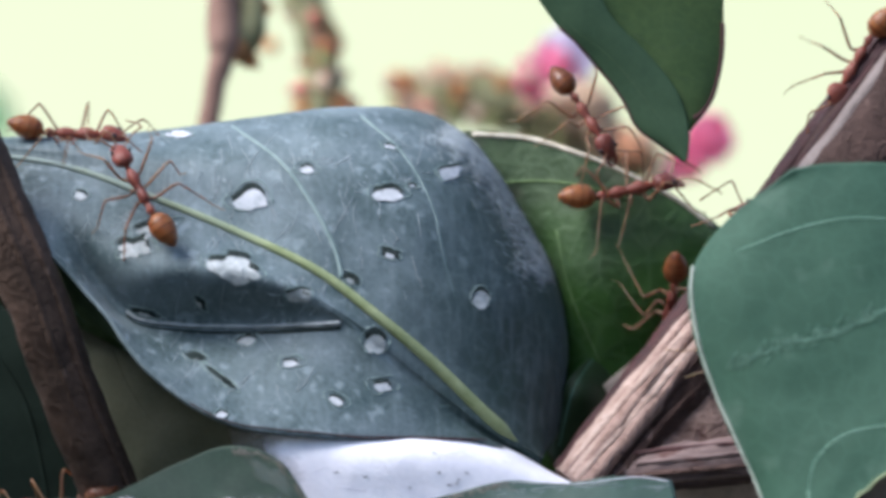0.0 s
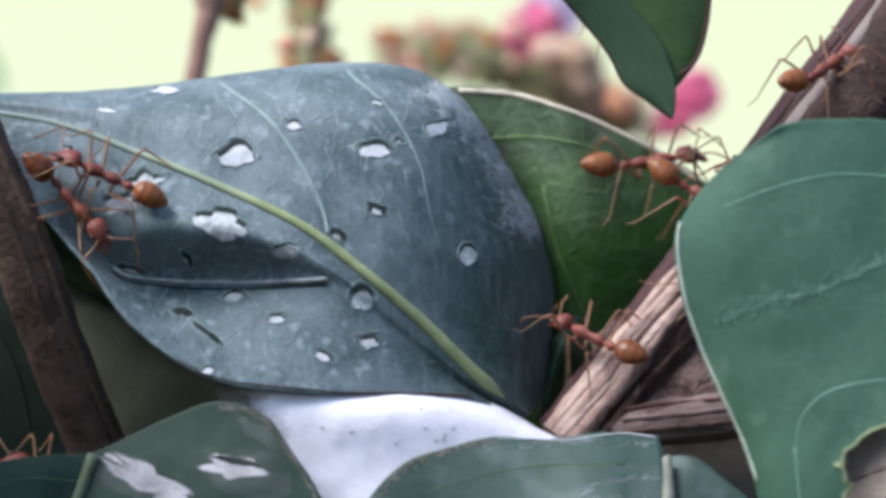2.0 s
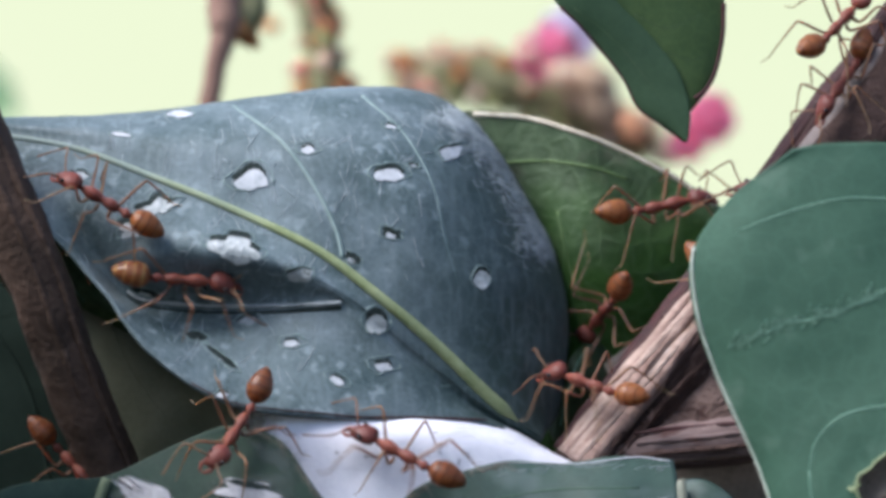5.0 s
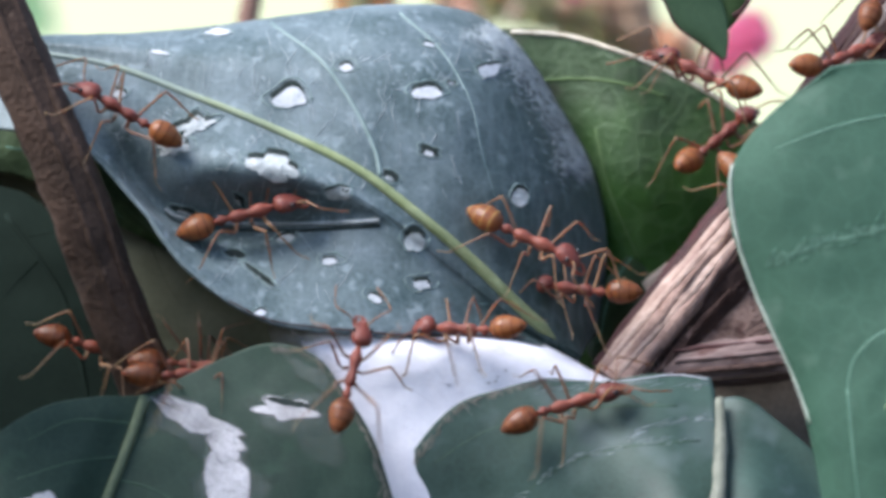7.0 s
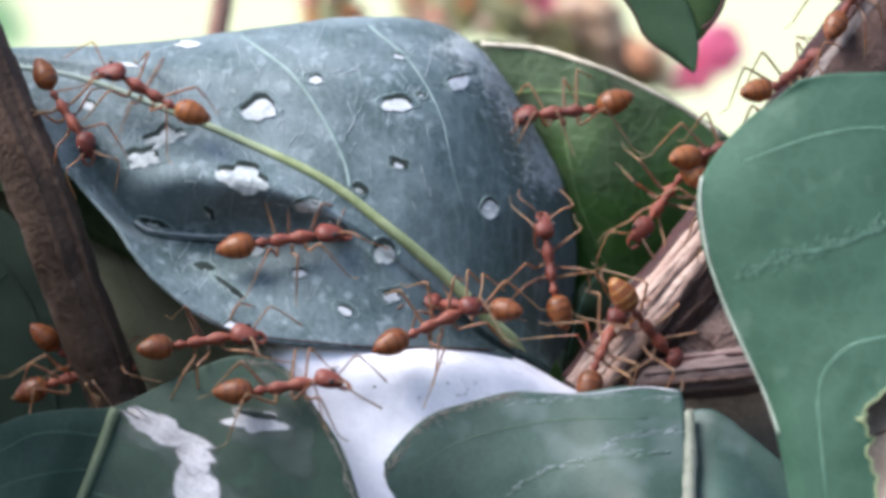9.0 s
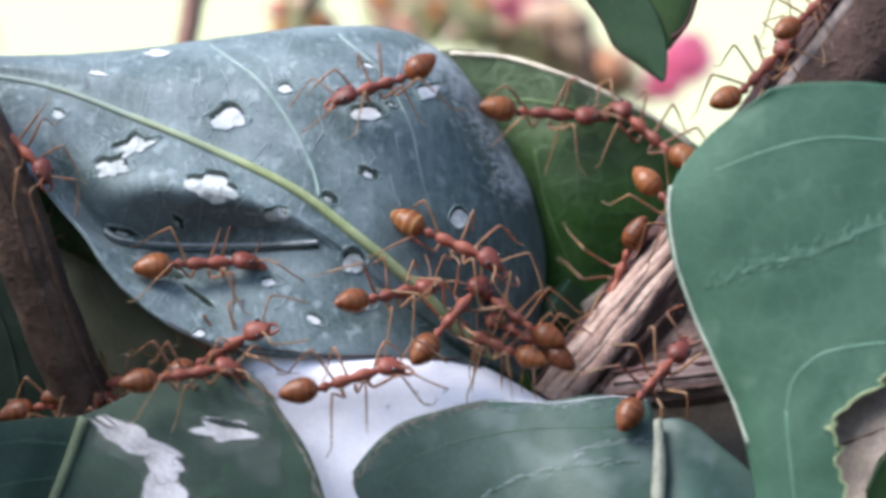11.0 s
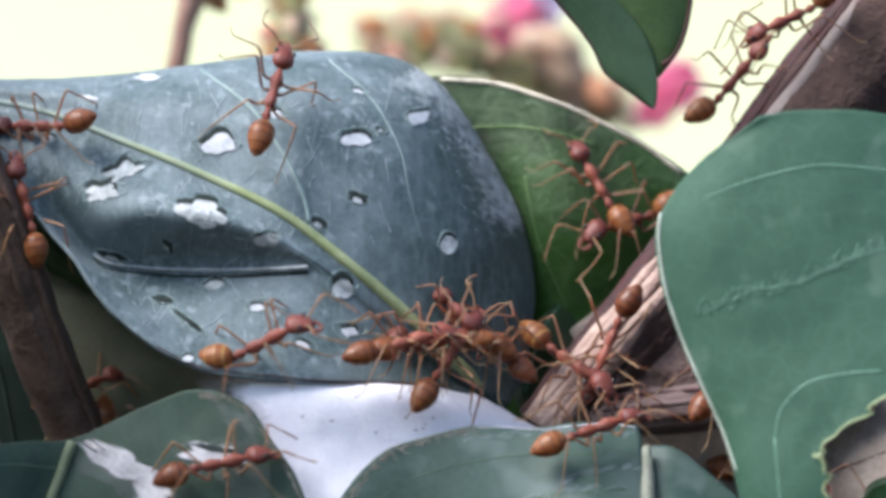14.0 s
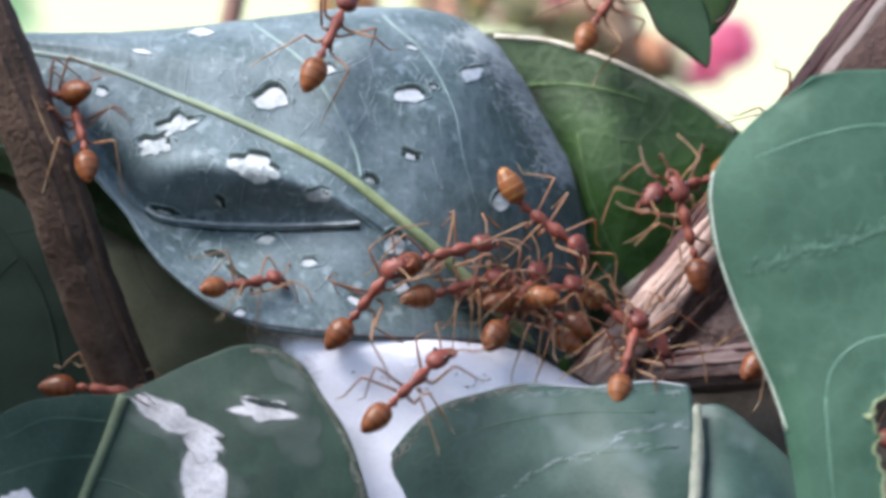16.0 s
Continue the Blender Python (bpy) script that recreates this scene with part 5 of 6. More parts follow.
flower_stem("blurred drooping spray of orange and green buds", [(-11.7, 87.0, 22.4), (-11.3, 87.0, 19.0), (-11.0, 87.0, 16.8), (-10.4, 87.0, 14.9), (-10.2, 87.0, 12.9), (-10.2, 87.0, 10.5)], [1.5, 1.5, 1.3, 1.5, 1.6, 1.3], 70, [BUD_DARK, BUD_TAN, BUD_ORANGE, BUD_RED, BUD_GREEN, BUD_ORANGE], 3, 1.9, 0.8, 1.05)
flower_stem("blurred arching raceme of orange and green buds", [(-3.5, 89.0, 12.1), (-1.0, 89.0, 13.4), (1.5, 89.0, 13.6), (4.6, 89.0, 12.8), (8.1, 89.0, 11.9), (11.2, 89.0, 10.3), (14.4, 89.0, 8.8), (17.8, 89.0, 6.6)], [.5, 1.6, 2.2, 2.5, 2.5, 2.3, 1.7, .8], 240, [BUD_DARK, BUD_TAN, BUD_BROWN, BUD_ORANGE, BUD_TAN, BUD_GREEN, BUD_RED, BUD_TAN], 4, 2.7, 0.8)


def blossom(centre, size, seed, mat, label, count=7):
    centre, size = farther(centre), size * FAR
    rng = random.Random(seed)
    root = thing("blossom", label, "flower", "blossoms")
    for k in range(count):
        a = 2 * math.pi * k / count + rng.uniform(-.3, .3)
        net = []
        for r, w in ((0.15, 0.12), (0.55, 0.42), (0.9, 0.5), (1.1, 0.25)):
            row = []
            for s in (-1, 0, 1):
                u, t = r * size, s * w * size
                row.append((centre[0] + math.cos(a) * u - math.sin(a) * t, centre[1] + rng.uniform(-.3, .3) * size - 0.3 * abs(s) * size * .4, centre[2] + math.sin(a) * u + math.cos(a) * t))
            net.append(row)
        v, f, _ = sheet(net, 4, 4, 0.12, 0.25, seed + k)
        part("petal", mesh_of("petal", v, f, mat), root)
    part("heart", mesh_of("heart", *moved(egg(size * .35, size * .3, size * .35), Matrix.Translation(centre)), mat), root)
    return root


blossom((8.7, 84.0, 15.0), 2.3, 5, PETAL, "blurred pink crinkled blossom on the raceme")
blossom((10.7, 85.0, 16.6), 2.3, 6, PETAL_PALE, "blurred pale lilac blossom beside the pink one")
blossom((22.9, 86.0, 9.5), 2.0, 7, PETAL, "blurred bright pink blossom behind the pointed leaf")
blossom((20.9, 88.0, 7.4), 1.5, 8, PETAL, "blurred bright pink blossom behind the pointed leaf")
for p, s, turn, m in (((10.6, 83.0, 13.1), 2.2, 8, BUD_TAN), ((12.4, 84.0, 12.6), 3.0, 30, BUD_BROWN), ((13.4, 83.0, 10.8), 2.6, 60, BUD_BROWN), ((12.7, 82.0, 12.5), 1.9, 40, BUD_BROWN), ((11.9, 84.0, 11.4), 1.7, -20, BUD_TAN), ((16.1, 76.0, 8.4), 1.9, 60, BUD_RUST), ((7.3, 84.0, 14.8), 1.5, 30, BUD_TAN), ((-14.9, 85.0, 17.5), 1.0, 15, BUD_ORANGE)):
    b = thing("bud", "blurred brownish swollen flower bud on the raceme", "bud", "swollen buds", at=farther(p))
    part("husk", mesh_of("husk", *moved(egg(s, s * .62, s * .66), pose(0, 0, 0, 0, turn, 0)), m), b)


far_leaf = thing("leaf", "pale blurred distant green leaf", "leaf")
net = [
    [(-60.8, 260.0, 20.7), (-56.3, 260.0, 22.0), (-52.6, 262.0, 20.1), (-49.5, 264.0, 16.9)],
    [(-61.0, 262.0, 16.2), (-56.9, 260.0, 17.5), (-53.2, 262.0, 16.2), (-48.8, 264.0, 14.0)],
    [(-61.1, 264.0, 11.7), (-57.1, 262.0, 12.3), (-53.4, 264.0, 12.4), (-48.6, 266.0, 12.4)],
]
v, f, front = sheet(net, 8, 8, 0.4, 0.6, 91.0)
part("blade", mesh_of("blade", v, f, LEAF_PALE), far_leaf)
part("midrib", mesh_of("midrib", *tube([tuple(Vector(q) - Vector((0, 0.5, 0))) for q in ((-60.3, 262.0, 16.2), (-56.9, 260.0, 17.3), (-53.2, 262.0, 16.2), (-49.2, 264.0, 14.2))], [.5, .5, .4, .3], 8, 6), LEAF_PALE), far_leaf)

# ---- ants ----
BANDED = []


def build_ant():
    root = thing("ant", "reddish-orange weaver ant with long thin legs", "ant", "weaver ants")
    prof = []
    for k in range(25):
        u = k / 24
        r = 0.98 * math.sin(math.pi * (0.03 + 0.95 * u ** 0.8)) ** 0.62 * (1.0 - 0.12 * u)
        step = 0.03 * ((u * 4.2) % 1.0)
        prof.append((-u * 2.7, max(0.04, r + step - 0.02)))
    v, f = lathe(prof, 18, 1.0, 0.95)
    idx = []
    for k in range(24):
        u = (k + .5) / 24
        idx += [1 if (u * 4.2) % 1.0 > 0.72 and u > .15 else 0] * 18
    idx += [0, 0]
    g = part("gaster", mesh_of("gaster", v, f, [ANT_GASTER, ANT_RING], idx), root, "glossy amber gaster")
    BANDED.append(mesh_of("gaster", v, f, [ANT_GASTER, ANT_BAND], idx))
    g.location = Vector((-1.8, 0, 0.1)) * MM
    part("petiole", mesh_of("petiole", *lathe([(-1.85, .16), (-1.6, .2), (-1.4, .34), (-1.2, .3), (-1.0, .18), (-.7, .2)], 10, 1, 1.2), ANT_BODY), root)
    part("thorax", mesh_of("thorax", *lathe([(-.8, .18), (-.6, .34), (-.3, .43), (0, .43), (.3, .35), (.55, .29), (.8, .33), (1.1, .45), (1.4, .5), (1.7, .45), (2.0, .32), (2.3, .21), (2.65, .19)], 14, .92, 1.1), ANT_BODY), root)
    head = part("head", mesh_of("head", *lathe([(-.9, .18), (-.8, .5), (-.55, .72), (-.2, .78), (.2, .74), (.6, .6), (.95, .44), (1.1, .2)], 16, 1.0, .74), ANT_HEAD), root, "dark red head")
    head.location = Vector((3.3, 0, 0.05)) * MM
    head.rotation_euler = (0, radians(18), 0)
    for s in (-1, 1):
        e = part("eye", mesh_of("eye", *egg(.2, .16, .2, 8, 6), ANT_EYE), head, "small black eye")
        e.location = Vector((.25, s * .62, .3)) * MM
        part("mandible", mesh_of("mandible", *tube([(.85, s * .34, -.1), (1.2, s * .4, -.15), (1.55, s * .22, -.2), (1.7, s * .04, -.2)], [.16, .15, .11, .05], 6, 4), ANT_BODY), head)
        part("antenna", mesh_of("antenna", *tube([(.6, s * .3, .3), (1.1, s * 1.1, .9), (1.5, s * 1.9, 1.1), (2.0, s * 2.0, .9), (3.0, s * 1.8, .4), (4.0, s * 1.5, -.1)], [.07, .07, .08, .06, .06, .07], 6, 5), ANT_LEG), head)
    shapes = {"front": (1.55, [(0, 0, 0), (.3, .5, -.3), (1.1, 1.7, 1.2), (1.5, 2.1, 1.1), (2.3, 2.8, -.5), (2.7, 3.0, -1.15), (3.3, 3.2, -1.35)]),
              "middle": (.7, [(0, 0, 0), (0, .5, -.35), (.1, 2.0, 1.4), (.05, 2.4, 1.3), (-.2, 3.3, -.5), (-.3, 3.6, -1.15), (-.4, 4.2, -1.35)]),
              "hind": (-.3, [(0, 0, 0), (-.2, .5, -.35), (-1.4, 1.7, 1.5), (-1.8, 2.0, 1.4), (-3.0, 2.8, -.4), (-3.5, 3.1, -1.15), (-4.2, 3.4, -1.35)])}
    for x0, pts in shapes.values():
        for s in (-1, 1):
            leg = part("leg", mesh_of("leg", *tube([(x, y * s, z) for x, y, z in pts], [.15, .115, .095, .08, .06, .045, .035], 6, 4), [ANT_LEG, ANT_SHIN], [0] * 84 + [1] * 60 + [0, 1]), root)
            leg.location = Vector((x0, s * .35, -.25)) * MM
    return root


ants = []


def march(size, side, rows, inside=99.0):
    """One ant: times with the places of its gaster and head on the plane y = 0; it walks on what lies behind them,
    or, from the time inside on, behind the rim of the lower leaves."""
    ants.append((size, side, rows, inside))


INSIDE = [k for k in SUPPORTS if not k.startswith("low")]


def motions():
    march(1, 0.7, [
        (0, -30.6, 8.5, -23.6, 8.2), (0.5, -19.7, 9.0, -12.5, 7.6), (1, -0.3, 8.4, 6.9, 9.5), (1.5, 4.5, 9.4, 10.1, 10.8),
        (2, 17.0, 2.1, 21.9, -0.4), (2.6, 22.3, -0.8, 26.4, -4.0), (16, 22.7, -1.0, 26.8, -4.2),
    ])
    march(1, 0.45, [
        (0, -20.4, 1.6, -23.0, 6.2), (0.5, -19.9, 1.1, -23.9, 5.9), (1, -19.9, 0.3, -26.6, 3.7), (1.5, -19.9, 0.5, -26.8, 3.9),
        (2, -19.9, 0.5, -26.1, 3.4), (2.5, -19.3, 0.2, -25.3, 2.5), (3, -19.3, 0.3, -25.4, 2.7), (5.5, -21.5, -0.1, -27.9, 3.7),
        (6, -21.7, -0.0, -28.4, 3.6), (6.5, -21.7, -0.0, -28.2, 3.6), (7, -22.2, 0.4, -28.9, 4.3), (7.5, -22.3, 0.4, -28.6, 4.0),
        (8, -25.0, 1.8, -30.1, 4.9), (8.4, -33.2, 4.5, -38.5, 6.6), (9.2, -36.1, 4.5, -41.8, 5.8), (16, -35.5, 4.5, -41.2, 5.8),
    ])
    march(1, 0.4, [
        (0, -42.6, 5.8, -36.9, 6.6), (1, -41.0, 6.2, -35.3, 6.4), (1.5, -33.2, 9.1, -28.3, 5.0), (2, -28.4, 3.2, -23.8, -2.0),
        (2.5, -23.6, -2.7, -17.4, -7.3), (3, -19.7, -7.2, -17.1, -11.8), (3.2, -19.3, -7.7, -16.4, -12.2), (5.5, -12.1, -13.9, -15.0, -16.4),
        (6, -12.0, -15.9, -11.2, -17.9), (6.5, -19.0, -16.0, -13.3, -14.6), (7, -23.8, -15.5, -18.5, -16.0), (7.5, -24.3, -16.7, -19.2, -16.4),
        (8, -23.2, -16.5, -17.5, -14.7), (8.5, -20.2, -15.9, -13.8, -14.1), (9, -22.0, -13.8, -14.7, -12.6), (11.5, -16.8, -15.0, -11.9, -11.9),
        (12, -17.4, -14.5, -12.7, -12.8), (12.5, -19.1, -16.1, -11.5, -16.8), (13.5, -19.8, -14.8, -13.2, -12.9), (14, -22.2, -18.7, -17.3, -17.9),
        (14.5, -21.6, -15.7, -17.7, -14.3), (15, -16.0, -15.3, -11.9, -14.5), (15.5, -13.7, -14.1, -7.9, -11.9), (16, -8.2, -12.7, -5.6, -9.4),
    ], 7)
    march(1.05, 0.75, [
        (0, -44.2, 0.9, -39.3, -1.2), (4.4, -42.6, 1.7, -38.1, 0.4), (5.5, -28.1, 2.0, -23.4, -4.0), (6, -21.6, -5.1, -14.7, -7.7),
        (6.5, -20.6, -6.5, -13.9, -4.8), (7, -20.9, -5.9, -14.1, -4.1), (7.5, -20.9, -5.6, -13.9, -4.2), (8, -18.8, -5.7, -13.2, -5.3),
        (8.5, -15.3, -6.7, -8.7, -7.1), (9, -15.7, -6.3, -9.0, -5.4), (9.2, -16.4, -6.4, -9.9, -5.6), (11.5, -19.5, -7.1, -13.4, -6.8),
        (12, -17.6, -5.5, -16.6, 0.4), (12.5, -17.5, -4.5, -14.0, 0.1), (13, -12.8, -2.3, -8.9, 1.4), (13.5, -11.5, 0.8, -11.7, 5.9),
        (14, -10.7, 4.6, -9.5, 9.0), (14.5, -10.6, 5.0, -9.3, 9.3), (15, -10.9, 5.8, -8.8, 9.9), (15.5, -10.9, 5.9, -9.0, 10.1),
        (16, -10.7, 5.9, -8.9, 10.0),
    ])
    march(1.05, 0.6, [
        (0, -45.5, -4.9, -40.2, -4.0), (3.6, -44.2, -4.9, -39.3, -4.2), (4.8, -25.9, -3.2, -20.2, -4.2), (5.5, -13.2, -4.0, -7.0, -3.0),
        (6, -2.0, -3.8, 4.1, -6.3), (6.5, -1.5, -4.7, 5.1, -7.3), (7, 0.1, -5.2, 6.0, -7.8), (7.5, 4.5, -6.5, 9.8, -9.4),
        (8, 9.2, -8.1, 13.3, -11.4), (9, 12.5, -10.2, 15.8, -14.2), (11, -1.0, -4.0, 4.7, -6.5), (11.5, -1.3, -4.7, 5.6, -6.8),
        (12, 4.1, -4.7, 9.1, -6.7), (12.5, 8.3, -8.1, 12.4, -10.6), (13.2, 9.2, -10.2, 13.3, -13.0), (16, 9.6, -10.6, 13.7, -13.4),
    ])
    march(1, 0.5, [
        (0, 28.4, -8.1, 25.1, -6.5), (3.8, 27.6, -8.1, 24.3, -6.5), (5.3, 9.2, -13.2, 4.7, -11.8), (5.5, 7.5, -14.7, 2.8, -13.3),
        (6, 5.1, -13.8, 9.4, -14.9), (6.5, 4.7, -13.8, 6.5, -17.3), (7, 1.5, -13.3, -3.6, -13.1), (7.5, -3.3, -11.4, -10.0, -8.3),
        (8, -7.8, -5.7, -13.0, -1.0), (8.5, -10.0, -2.2, -15.9, 1.8), (9, -18.6, 2.9, -24.5, 6.3), (9.2, -20.9, 2.6, -26.6, 6.3),
        (10, -28.7, 5.8, -34.4, 7.4), (11, -34.4, 4.5, -40.2, 5.8), (16, -34.9, 4.5, -40.6, 5.8),
    ])
    march(1, 0.55, [
        (0, 28.4, -1.6, 24.3, 0.0), (9.2, 28.0, -1.6, 23.9, 0.0), (10, 16.2, 2.5, 11.3, 4.9), (10.6, 2.7, 6.6, -2.2, 8.6),
        (11.5, -5.4, 6.3, -7.4, 2.2), (12, -8.1, 4.1, -13.6, 4.1), (12.5, -13.9, 4.6, -20.7, 6.9), (13, -22.8, 5.5, -28.1, 5.2),
        (13.5, -24.3, 4.8, -29.4, 4.8), (14, -24.2, 4.7, -29.1, 4.7), (14.5, -24.4, 4.8, -29.7, 4.6), (15, -24.4, 4.7, -29.2, 4.6),
        (15.5, -27.3, 3.5, -31.4, 3.8), (16, -28.6, 3.5, -31.9, 3.9),
    ])
    march(0.95, 0.4, [
        (0, -42.6, 13.1, -38.5, 9.8), (7.1, -41.8, 13.1, -37.7, 9.8), (8, -29.9, 6.5, -26.6, 2.3), (8.5, -29.6, 6.1, -26.1, 1.2),
        (9, -29.6, 6.0, -26.5, 1.3), (9.2, -30.3, 4.6, -27.4, 0.1), (11.3, -31.2, 3.3, -27.5, 0.0), (11.5, -28.9, 2.6, -27.0, -0.1),
        (12, -29.3, 2.6, -25.6, -0.7), (12.5, -27.9, 2.4, -26.0, -1.5), (13, -25.9, 1.1, -27.7, -0.9), (13.5, -25.9, -1.9, -28.0, -0.9),
        (14, -26.8, -4.3, -28.5, 1.6), (14.5, -26.4, -3.9, -28.3, 3.2), (15, -25.9, -2.5, -27.8, 2.5), (15.5, -26.8, -2.0, -27.9, 2.7),
        (16, -27.1, -0.9, -28.2, 2.7),
    ])
    march(1.05, 0.7, [
        (0, 3.1, -33.0, -1.8, -31.0), (3.8, 3.1, -31.0, -1.8, -28.1), (4.6, 3.1, -22.8, -2.2, -19.6), (5.3, -1.9, -14.8, -7.0, -12.4),
        (5.5, 1.3, -19.6, -4.2, -14.9), (6, -1.0, -19.3, -5.3, -20.2), (6.5, -0.8, -19.1, 1.2, -22.6), (7, 2.5, -19.7, 9.1, -17.8),
        (7.5, 8.6, -16.6, 14.7, -15.6), (8, 12.5, -16.5, 19.7, -16.3), (8.5, 10.7, -16.1, 16.6, -14.5), (9, 10.0, -15.6, 11.6, -12.2),
        (9.2, 9.7, -16.4, 11.3, -12.9), (11.5, 17.0, -17.1, 20.2, -14.2), (12.5, 21.1, -14.7, 24.7, -12.2), (16, 21.5, -14.7, 25.1, -12.2),
    ])
    march(1, 0.7, [
        (0, -10.0, -33.4, -7.5, -28.9), (5.8, -9.1, -32.6, -7.5, -28.1), (6.5, -9.6, -23.4, -6.4, -21.3), (7, -10.0, -18.9, -8.9, -14.4),
        (7.5, -9.7, -14.3, -12.8, -9.8), (8, -8.4, -11.3, -6.5, -8.5), (8.5, 3.6, -9.2, -0.9, -10.4), (9, 3.3, -10.9, -0.8, -10.5),
        (10, -3.8, -10.2, 0.7, -8.5), (11.5, -5.2, -9.6, -1.7, -8.8), (12, -6.8, -10.6, -3.5, -9.2), (12.5, -5.6, -10.4, -0.3, -9.4),
        (13, -4.4, -11.1, 0.9, -10.6), (14, -1.4, -11.3, 3.0, -10.5), (16, -2.6, -10.6, 1.9, -9.3),
    ])
    march(1.05, 0.85, [
        (0, -45.5, -18.7, -40.2, -17.9), (5.8, -44.2, -18.3, -38.9, -17.5), (6.8, -27.1, -16.7, -21.4, -15.9), (7.5, -17.4, -16.6, -12.3, -17.0),
        (8, -12.0, -16.9, -5.2, -14.7), (8.5, -19.2, -16.4, -13.0, -14.8), (9, -16.1, -17.1, -8.8, -15.9), (9.2, -15.6, -17.4, -8.3, -16.2),
        (11.3, -8.4, -16.3, -1.8, -14.3), (11.5, -8.0, -16.6, -1.1, -14.7), (12, 1.4, -17.1, 8.9, -17.5), (12.5, 10.5, -19.2, 16.6, -16.5),
        (13, 17.2, -17.9, 22.5, -18.1), (13.5, 21.5, -19.9, 26.4, -20.3), (16, 25.1, -20.0, 30.4, -20.4),
    ])
    march(1.05, 0.55, [
        (0, 28.4, -9.8, 25.1, -8.1), (7.2, 28.0, -9.8, 24.7, -8.1), (8, 8.8, -14.2, 3.9, -12.2), (8.5, -5.7, -13.7, -0.4, -11.4),
        (9, -4.1, -13.2, 1.0, -10.9), (11.5, 0.9, -12.9, 3.6, -8.8), (12, 1.2, -14.3, 3.4, -9.6), (12.5, 1.0, -14.9, 2.6, -10.6),
        (13, 1.0, -14.7, 2.5, -10.6), (13.5, 1.3, -14.5, 2.7, -9.4), (14, 1.1, -14.3, 4.3, -9.6), (14.5, 1.4, -14.6, 3.5, -10.4),
        (15, 1.6, -14.3, 4.8, -10.6), (15.5, 2.6, -13.3, 4.9, -10.0), (16, 2.8, -12.7, 5.0, -9.5),
    ])
    march(1, 0.75, [
        (0, -45.5, -18.7, -40.2, -17.9), (9.2, -44.2, -18.3, -38.9, -17.5), (10.2, -25.9, -16.7, -19.8, -15.5), (11.5, -16.5, -14.7, -10.4, -13.8),
        (12.5, -10.7, -13.3, -4.0, -11.6), (13, -7.9, -13.0, -2.8, -10.7), (13.5, -5.9, -12.7, 0.2, -10.4), (14, -3.5, -11.6, 2.2, -10.1),
        (14.5, 0.2, -11.3, 5.1, -10.2), (15, 1.1, -11.1, 6.0, -10.2), (15.5, 2.7, -11.0, 7.2, -9.8), (16, 3.1, -10.8, 7.6, -9.8),
    ])
    march(1, 0.85, [
        (0, -10.8, -34.2, -5.9, -31.8), (11.5, -10.0, -33.4, -5.5, -30.2), (12.3, -7.5, -21.2, -1.8, -18.7), (13, -2.6, -17.6, 4.4, -15.9),
        (13.5, 6.2, -19.0, 14.1, -18.8), (14, 10.0, -18.0, 15.9, -16.1), (14.5, 10.5, -18.1, 14.7, -15.6), (15, 11.0, -18.1, 14.8, -15.1),
        (15.5, 11.9, -17.3, 13.1, -13.8), (16, 11.6, -16.3, 12.6, -13.0),
    ])
    march(1, 0.7, [
        (0, -45.5, -24.9, -40.2, -23.6), (12.3, -44.2, -24.4, -38.9, -23.2), (13.5, -22.8, -20.4, -17.9, -17.1), (14, -17.7, -20.4, -10.6, -18.9),
        (14.5, -8.7, -18.6, -3.8, -14.9), (15, -5.6, -14.2, -4.8, -10.3), (15.5, -3.1, -9.7, -1.9, -8.1), (16, -3.6, -8.1, 0.9, -6.9),
    ])
    march(1.05, 0.7, [
        (0, -45.5, -15.9, -40.2, -15.1), (11.8, -44.7, -15.9, -39.3, -15.1), (12.9, -24.2, -17.1, -19.3, -15.9), (13.5, -19.8, -15.4, -15.5, -13.9),
        (14, -13.3, -12.2, -8.8, -9.9), (14.5, -10.4, -5.2, -8.4, -1.7), (15, -5.3, -1.1, 1.5, -1.1), (15.5, -0.9, -3.2, 6.5, -6.4),
        (16, 2.7, -2.7, 8.5, -7.0),
    ], 0)
    march(1, 0.8, [
        (0, -19.8, -31.0, -14.4, -30.2), (14.2, -16.5, -27.7, -10.8, -26.5), (15, -12.0, -23.6, -6.5, -22.6), (15.5, -11.1, -23.5, -6.2, -22.1),
        (16, -5.8, -19.2, -2.0, -15.5),
    ])
    march(0.85, 0.7, [
        (0, -45.5, -17.1, -41.0, -16.3), (13, -44.7, -17.1, -40.2, -16.3), (14.4, -18.5, -14.2, -14.4, -12.2), (15, -9.1, -8.5, -5.4, -8.1),
        (15.5, -13.0, -11.9, -11.6, -9.8), (16, -17.4, -10.1, -14.2, -9.6),
    ])
    march(1, 0.8, [
        (0, -44.2, -17.9, -38.5, -16.7), (4.8, -43.4, -17.1, -38.1, -15.9), (6.5, -28.2, -17.3, -22.5, -16.5), (7, -31.1, -13.5, -25.0, -15.5),
        (7.5, -27.8, -16.8, -22.5, -15.8), (8, -32.6, -16.5, -25.6, -14.3), (8.5, -29.8, -14.9, -23.8, -12.8), (9, -30.2, -16.6, -24.9, -15.0),
        (11.5, -28.3, -17.5, -22.6, -16.7), (13, -26.0, -16.0, -21.1, -14.8), (13.9, -30.4, -20.4, -25.9, -21.2), (15, -30.4, -20.0, -25.9, -20.8),
        (15.5, -27.1, -17.5, -19.5, -17.7), (16, -29.6, -17.3, -22.4, -18.0),
    ], 0)
